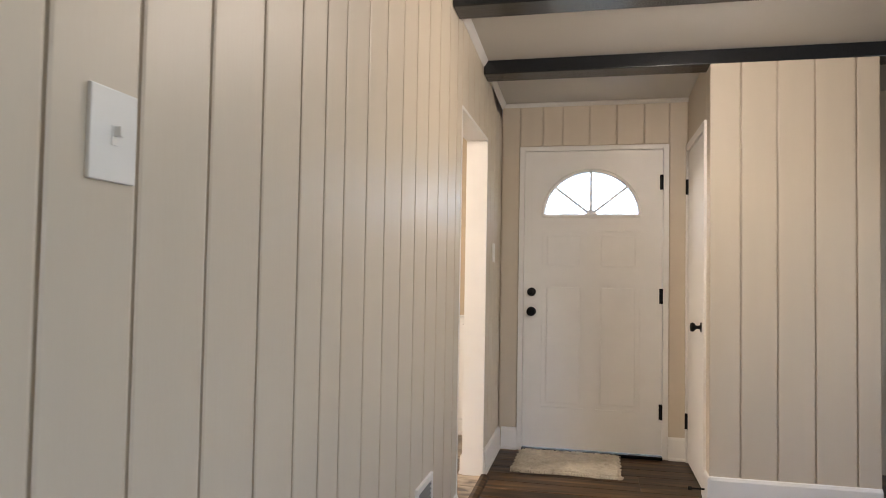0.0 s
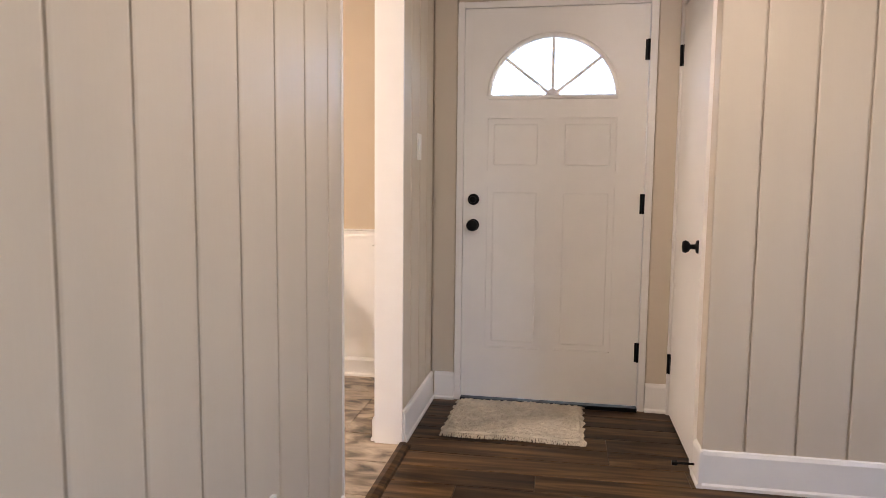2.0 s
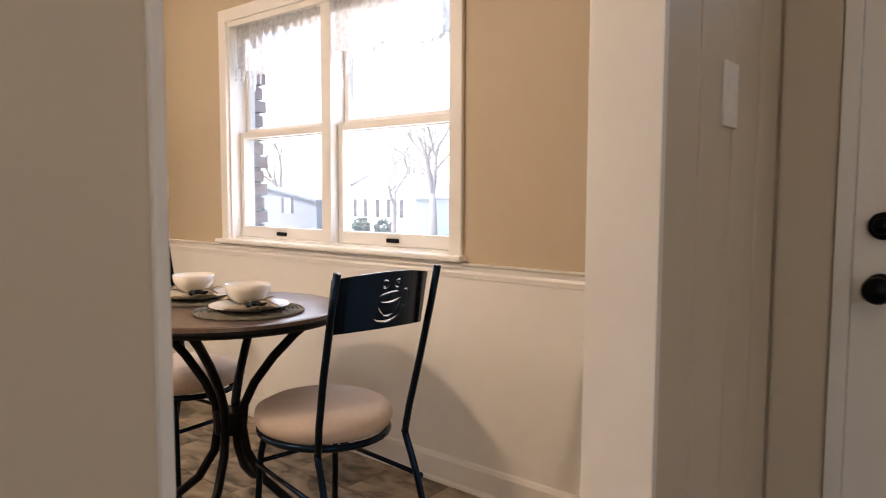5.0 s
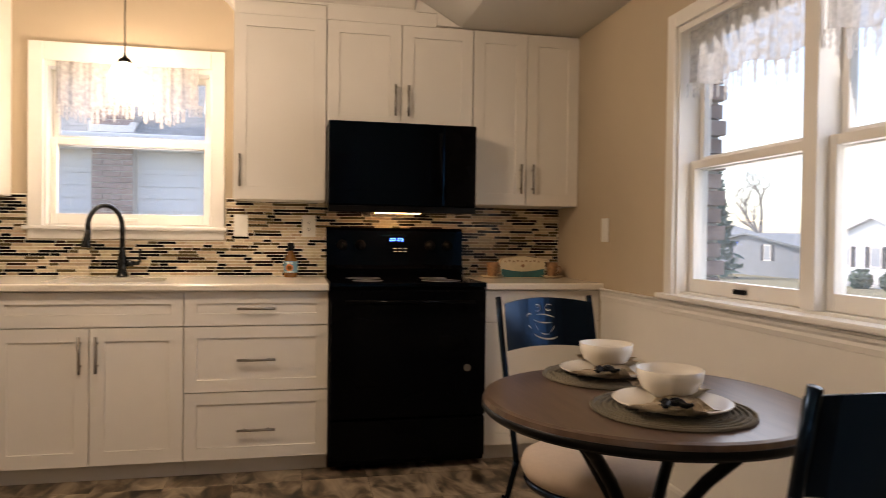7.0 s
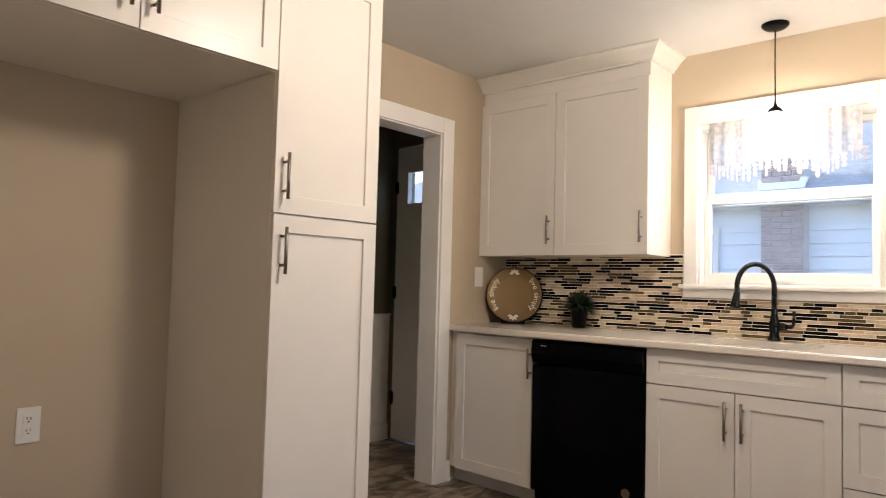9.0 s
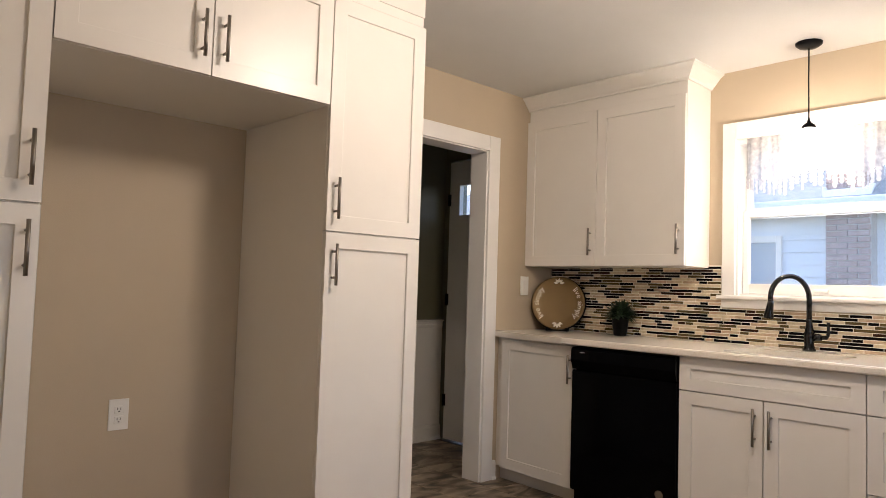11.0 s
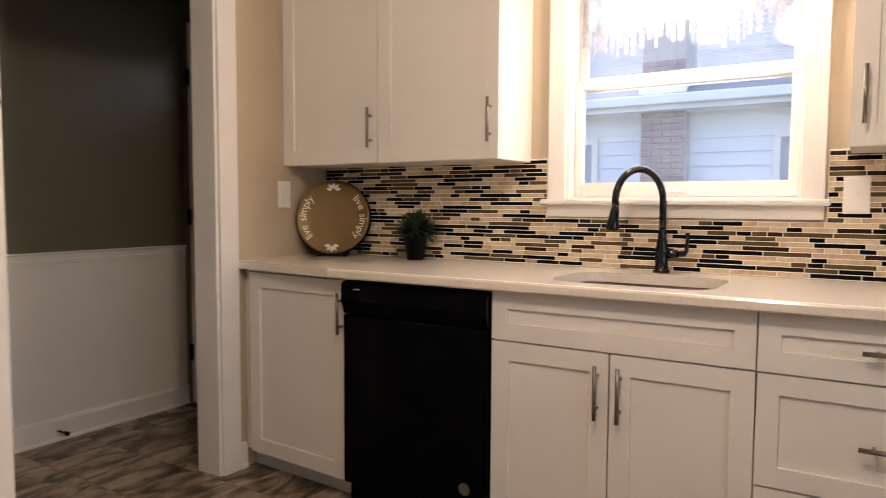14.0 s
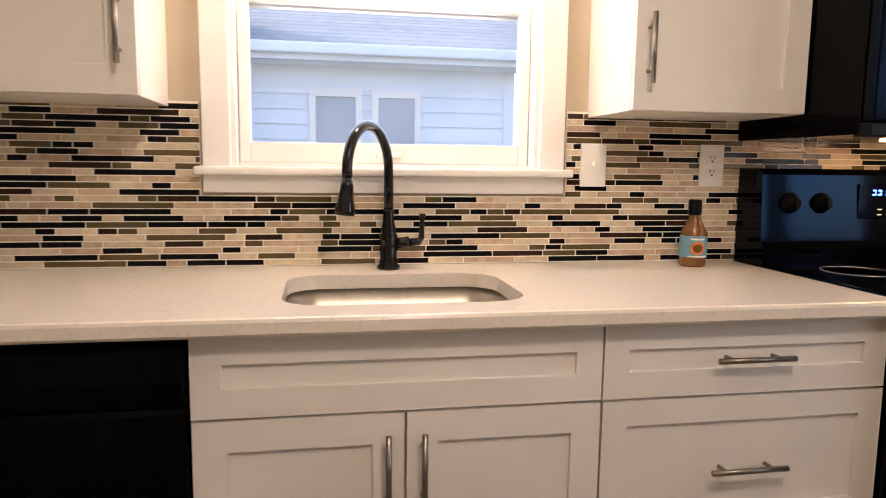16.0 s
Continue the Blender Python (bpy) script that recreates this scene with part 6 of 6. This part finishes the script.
gable_house("low grey house far down the street", -66, -52, 30, 8, 1.8, 3.2, GREYSIDE, (-62, -57), SHINGLE)
gable_house("white house further along the street", -14, -4, 27, 8, 1.6, 3.2, SIDING, (-11, -7), SHINGLE)


def bare_tree(x, y, high, seed, label):
    rr = random.Random(seed)
    t = thing("bare_tree", label, "tree", (x, y, GZ), "bare winter trees")
    trunk, crown_ = B(), B()

    def grow(p, d, length, rad, level):
        pts, rads = [p], [rad]
        for k in range(4):
            d = (d + Vector((rr.uniform(-0.14, 0.14), rr.uniform(-0.14, 0.14), rr.uniform(-0.02, 0.12)))).normalized()
            p = p + d * length / 4
            pts.append(p)
            rads.append(rad * (1 - 0.35 * (k + 1) / 4))
        tube(trunk if level == 0 else crown_, pts, rads, 7 if level < 2 else 4, level == 0)
        if level < 6:
            for _ in range(3 if level < 5 else 2):
                a = rr.uniform(0, 2 * math.pi)
                side = d.orthogonal().normalized()
                side = (side * math.cos(a) + d.cross(side) * math.sin(a))
                q = pts[rr.choice((2, 3, 4))]
                grow(q, (d + side * rr.uniform(0.45, 0.95)).normalized(), length * rr.uniform(0.60, 0.80), rads[-1] * 0.80, level + 1)
    grow(Vector((x, y, GZ - 0.05)), Vector((0, 0, 1)), high * 0.36, high * 0.026, 0)
    part("trunk", trunk, BARK, t, "", True)
    part("crown", crown_, BARK, t, "bare spreading branches")


bare_tree(-19.3, 21.4, 8.2, 3, "large bare winter tree in the front yard")
bare_tree(-23.5, 23.2, 6.5, 8, "bare winter tree before the white house")
bare_tree(-31.5, 34, 9.0, 13, "bare winter tree behind the houses")
bare_tree(-50, 36, 10.0, 17, "bare winter tree behind the houses")
bare_tree(-17.5, 30, 10.0, 23, "bare winter tree behind the houses")


def spruce(x, y, high, seed):
    rr = random.Random(seed)
    t = thing("spruce_tree", "dark green spruce beside the street", "tree", (x, y, GZ))
    bm = B()
    tube(bm, [(x, y, GZ - 0.05), (x, y, GZ + high * 0.95)], [high * 0.02, high * 0.004], 8)
    part("trunk", bm, BARK, t)
    bm = B()
    for k in range(900):
        h = rr.random() ** 0.8
        z = GZ + 0.5 + (high - 0.5) * h
        reach = (1 - h) * high * 0.23 * rr.uniform(0.45, 1.1) + 0.12
        a = rr.uniform(0, 2 * math.pi)
        c = Vector((x + reach * math.cos(a), y + reach * math.sin(a), z - 0.25 * reach))
        s = rr.uniform(0.18, 0.42)
        n = Vector((rr.uniform(-1, 1), rr.uniform(-1, 1), rr.uniform(-1, 1))).normalized()
        u = n.orthogonal().normalized() * s
        v = n.cross(u).normalized() * s * 0.5
        bm.faces.new([bm.verts.new(q) for q in (c - u, c - v, c + u * 1.2, c + v)])
    tagged(part("crown", bm, NEEDLE, t), kind="stuff")


spruce(-35.8, 22.3, 6.8, 2)
spruce(-45.0, 26.5, 6.0, 6)
rr = random.Random(31)
for x in (-28.6, -26.9, -25.2):
    bm = B()
    for k in range(160):
        d = Vector((rr.gauss(0, 1), rr.gauss(0, 1), rr.gauss(0, 1))).normalized() * rr.uniform(0.3, 0.5)
        c = Vector((x, 24.2, GZ + 0.42)) + d
        c.z = max(c.z, GZ + 0.05)
        u = Vector((rr.uniform(-1, 1), rr.uniform(-1, 1), rr.uniform(-1, 1))).normalized()
        w = u.orthogonal().normalized() * 0.10
        bm.faces.new([bm.verts.new(q) for q in (c - u * 0.12, c - w, c + u * 0.12, c + w)])
    single("round_shrub", bm, NEEDLE, "round clipped shrub before the white house", "shrub", group="shrubs")

# ---- pieces: mosaic splashback ----
bm = one(WX + 0.0005, WX + 0.0078, SY + 0.001, -2.606, 0.916, 1.345)
bx(bm, WX + 0.0005, WX + 0.0078, -2.606, -1.614, 0.916, 1.105)
bx(bm, WX + 0.0005, WX + 0.0078, -1.614, NY - 0.001, 0.916, 1.345)
back = single("splashback", bm, GROUT, "mosaic splashback of narrow glass and stone strips", "splashback", "structure")
BASE[back] = Vector()
ROW, LENS = 0.0169, (0.046, 0.046, 0.096, 0.096, 0.146, 0.146, 0.196)
r = random.Random(42)
STRIP = {}


def strip_mesh(length, kind):
    key = (length, kind)
    if key not in STRIP:
        bm = B()
        bx(bm, -0.002, 0.0032 if kind < 3 else 0.0026, -length / 2, length / 2, -0.0069, 0.0069)
        bmesh.ops.bevel(bm, geom=[e for e in bm.edges if all(v.co.x > 0 for v in e.verts)], offset=0.0008, segments=1, affect="EDGES")
        bmesh.ops.recalc_face_normals(bm, faces=bm.faces)
        me = bpy.data.meshes.new("tile")
        bm.to_mesh(me)
        bm.free()
        me.materials.append(TILES[kind])
        STRIP[key] = me
    return STRIP[key]


rest_v, rest_f, rest_m = [], [], []
count = 0
rows = int((1.330 - 0.917) / ROW) + 1
for row in range(rows):
    z = 0.9175 + ROW * (row + 0.5)
    y = SY + 0.003 - r.uniform(0, 0.08)
    last = -1
    while y < NY - 0.004:
        ln = r.choice(LENS)
        kind = r.choices((0, 1, 2, 3, 4), (29, 6, 19, 33, 13))[0]
        if kind == last:
            kind = r.choice((3, 4, 0, 2))
        if kind in (3, 4) and ln > 0.15:
            ln = 0.10
        last = kind
        y0, y1 = max(y, SY + 0.003), min(y + ln, NY - 0.003)
        y += ln + 0.003
        if y1 - y0 < 0.006:
            continue
        if z > 1.105 and y1 > -2.608 and y0 < -1.612:
            if y0 < -2.614:
                y1 = -2.608
            elif y1 > -1.606:
                y0 = -1.612
            else:
                continue
        mid = (y0 + y1) / 2
        near = -2.62 < mid < -1.05 and count < 300 and abs((y1 - y0) - ln) < 1e-6 and (z < 1.105 or mid > -1.6)
        if near:
            ob = new("tile", strip_mesh(ln, kind))
            ob.parent = back
            ob.location = (WX + 0.006, mid, z)
            count += 1
        else:
            b = len(rest_v)
            x0, x1, c = WX + 0.003, WX + 0.0092, 0.0008
            h = 0.0069
            rest_v += [(x0, y0, z - h), (x0, y1, z - h), (x0, y1, z + h), (x0, y0, z + h), (x1 - c, y0, z - h), (x1 - c, y1, z - h), (x1 - c, y1, z + h), (x1 - c, y0, z + h),
                       (x1, y0 + c, z - h + c), (x1, y1 - c, z - h + c), (x1, y1 - c, z + h - c), (x1, y0 + c, z + h - c)]
            rest_f += [(b + 8, b + 9, b + 10, b + 11)] + [(b + i, b + (i + 1) % 4, b + 4 + (i + 1) % 4, b + 4 + i) for i in range(4)] + [(b + 4 + i, b + 4 + (i + 1) % 4, b + 8 + (i + 1) % 4, b + 8 + i) for i in range(4)]
            rest_m += [kind] * 9
me = bpy.data.meshes.new("mosaic_strips")
me.from_pydata(rest_v, [], rest_f)
for m_ in TILES:
    me.materials.append(m_)
me.polygons.foreach_set("material_index", rest_m)
me.update()
ob = tagged(new("mosaic_strips", me), kind="stuff")
ob.parent = back

# ---- pieces: floors ----
BASE[floor_hall] = BASE[floor_kitchen] = Vector()
PM = {}


def slab_mesh(name, lx, ly, material):
    key = (name, round(lx, 3), round(ly, 3))
    if key not in PM:
        bm = B()
        bx(bm, -lx / 2, lx / 2, -ly / 2, ly / 2, -0.004, 0.0)
        bmesh.ops.bevel(bm, geom=[e for e in bm.edges if all(v.co.z > -0.001 for v in e.verts)], offset=0.0012, segments=1, affect="EDGES")
        me = bpy.data.meshes.new(name)
        bm.to_mesh(me)
        bm.free()
        me.materials.append(material)
        PM[key] = me
    return PM[key]


r = random.Random(9)
W_ = 0.152
for k in range(50):
    y = 0.02 - W_ * (k + 0.5)
    x = 0.003 - r.choice((0, 0.3, 0.6, 0.9))
    while x < 4.2:
        a, b = max(x, 0.003), min(x + 1.2, 4.2)
        if b - a > 0.05:
            ob = new("plank", slab_mesh("plank", b - a - 0.002, W_ - 0.002, PLANK))
            ob.parent = floor_hall
            ob.location = ((a + b) / 2, y, -0.002 + 0.002)
        x += 1.2
for i in range(14):
    for j in range(17):
        x1, y1 = -0.002 - 0.305 * i, NY - 0.002 - 0.305 * j
        if x1 - 0.303 < WX - 0.16 or y1 - 0.303 < -4.95:
            continue
        ob = new("tile", slab_mesh("floor_tile", 0.303, 0.303, VINYL))
        ob.parent = floor_kitchen
        ob.location = (x1 - 0.152, y1 - 0.152, 0.0)
        ob.rotation_euler.z = radians(90 * r.choice((0, 2)))
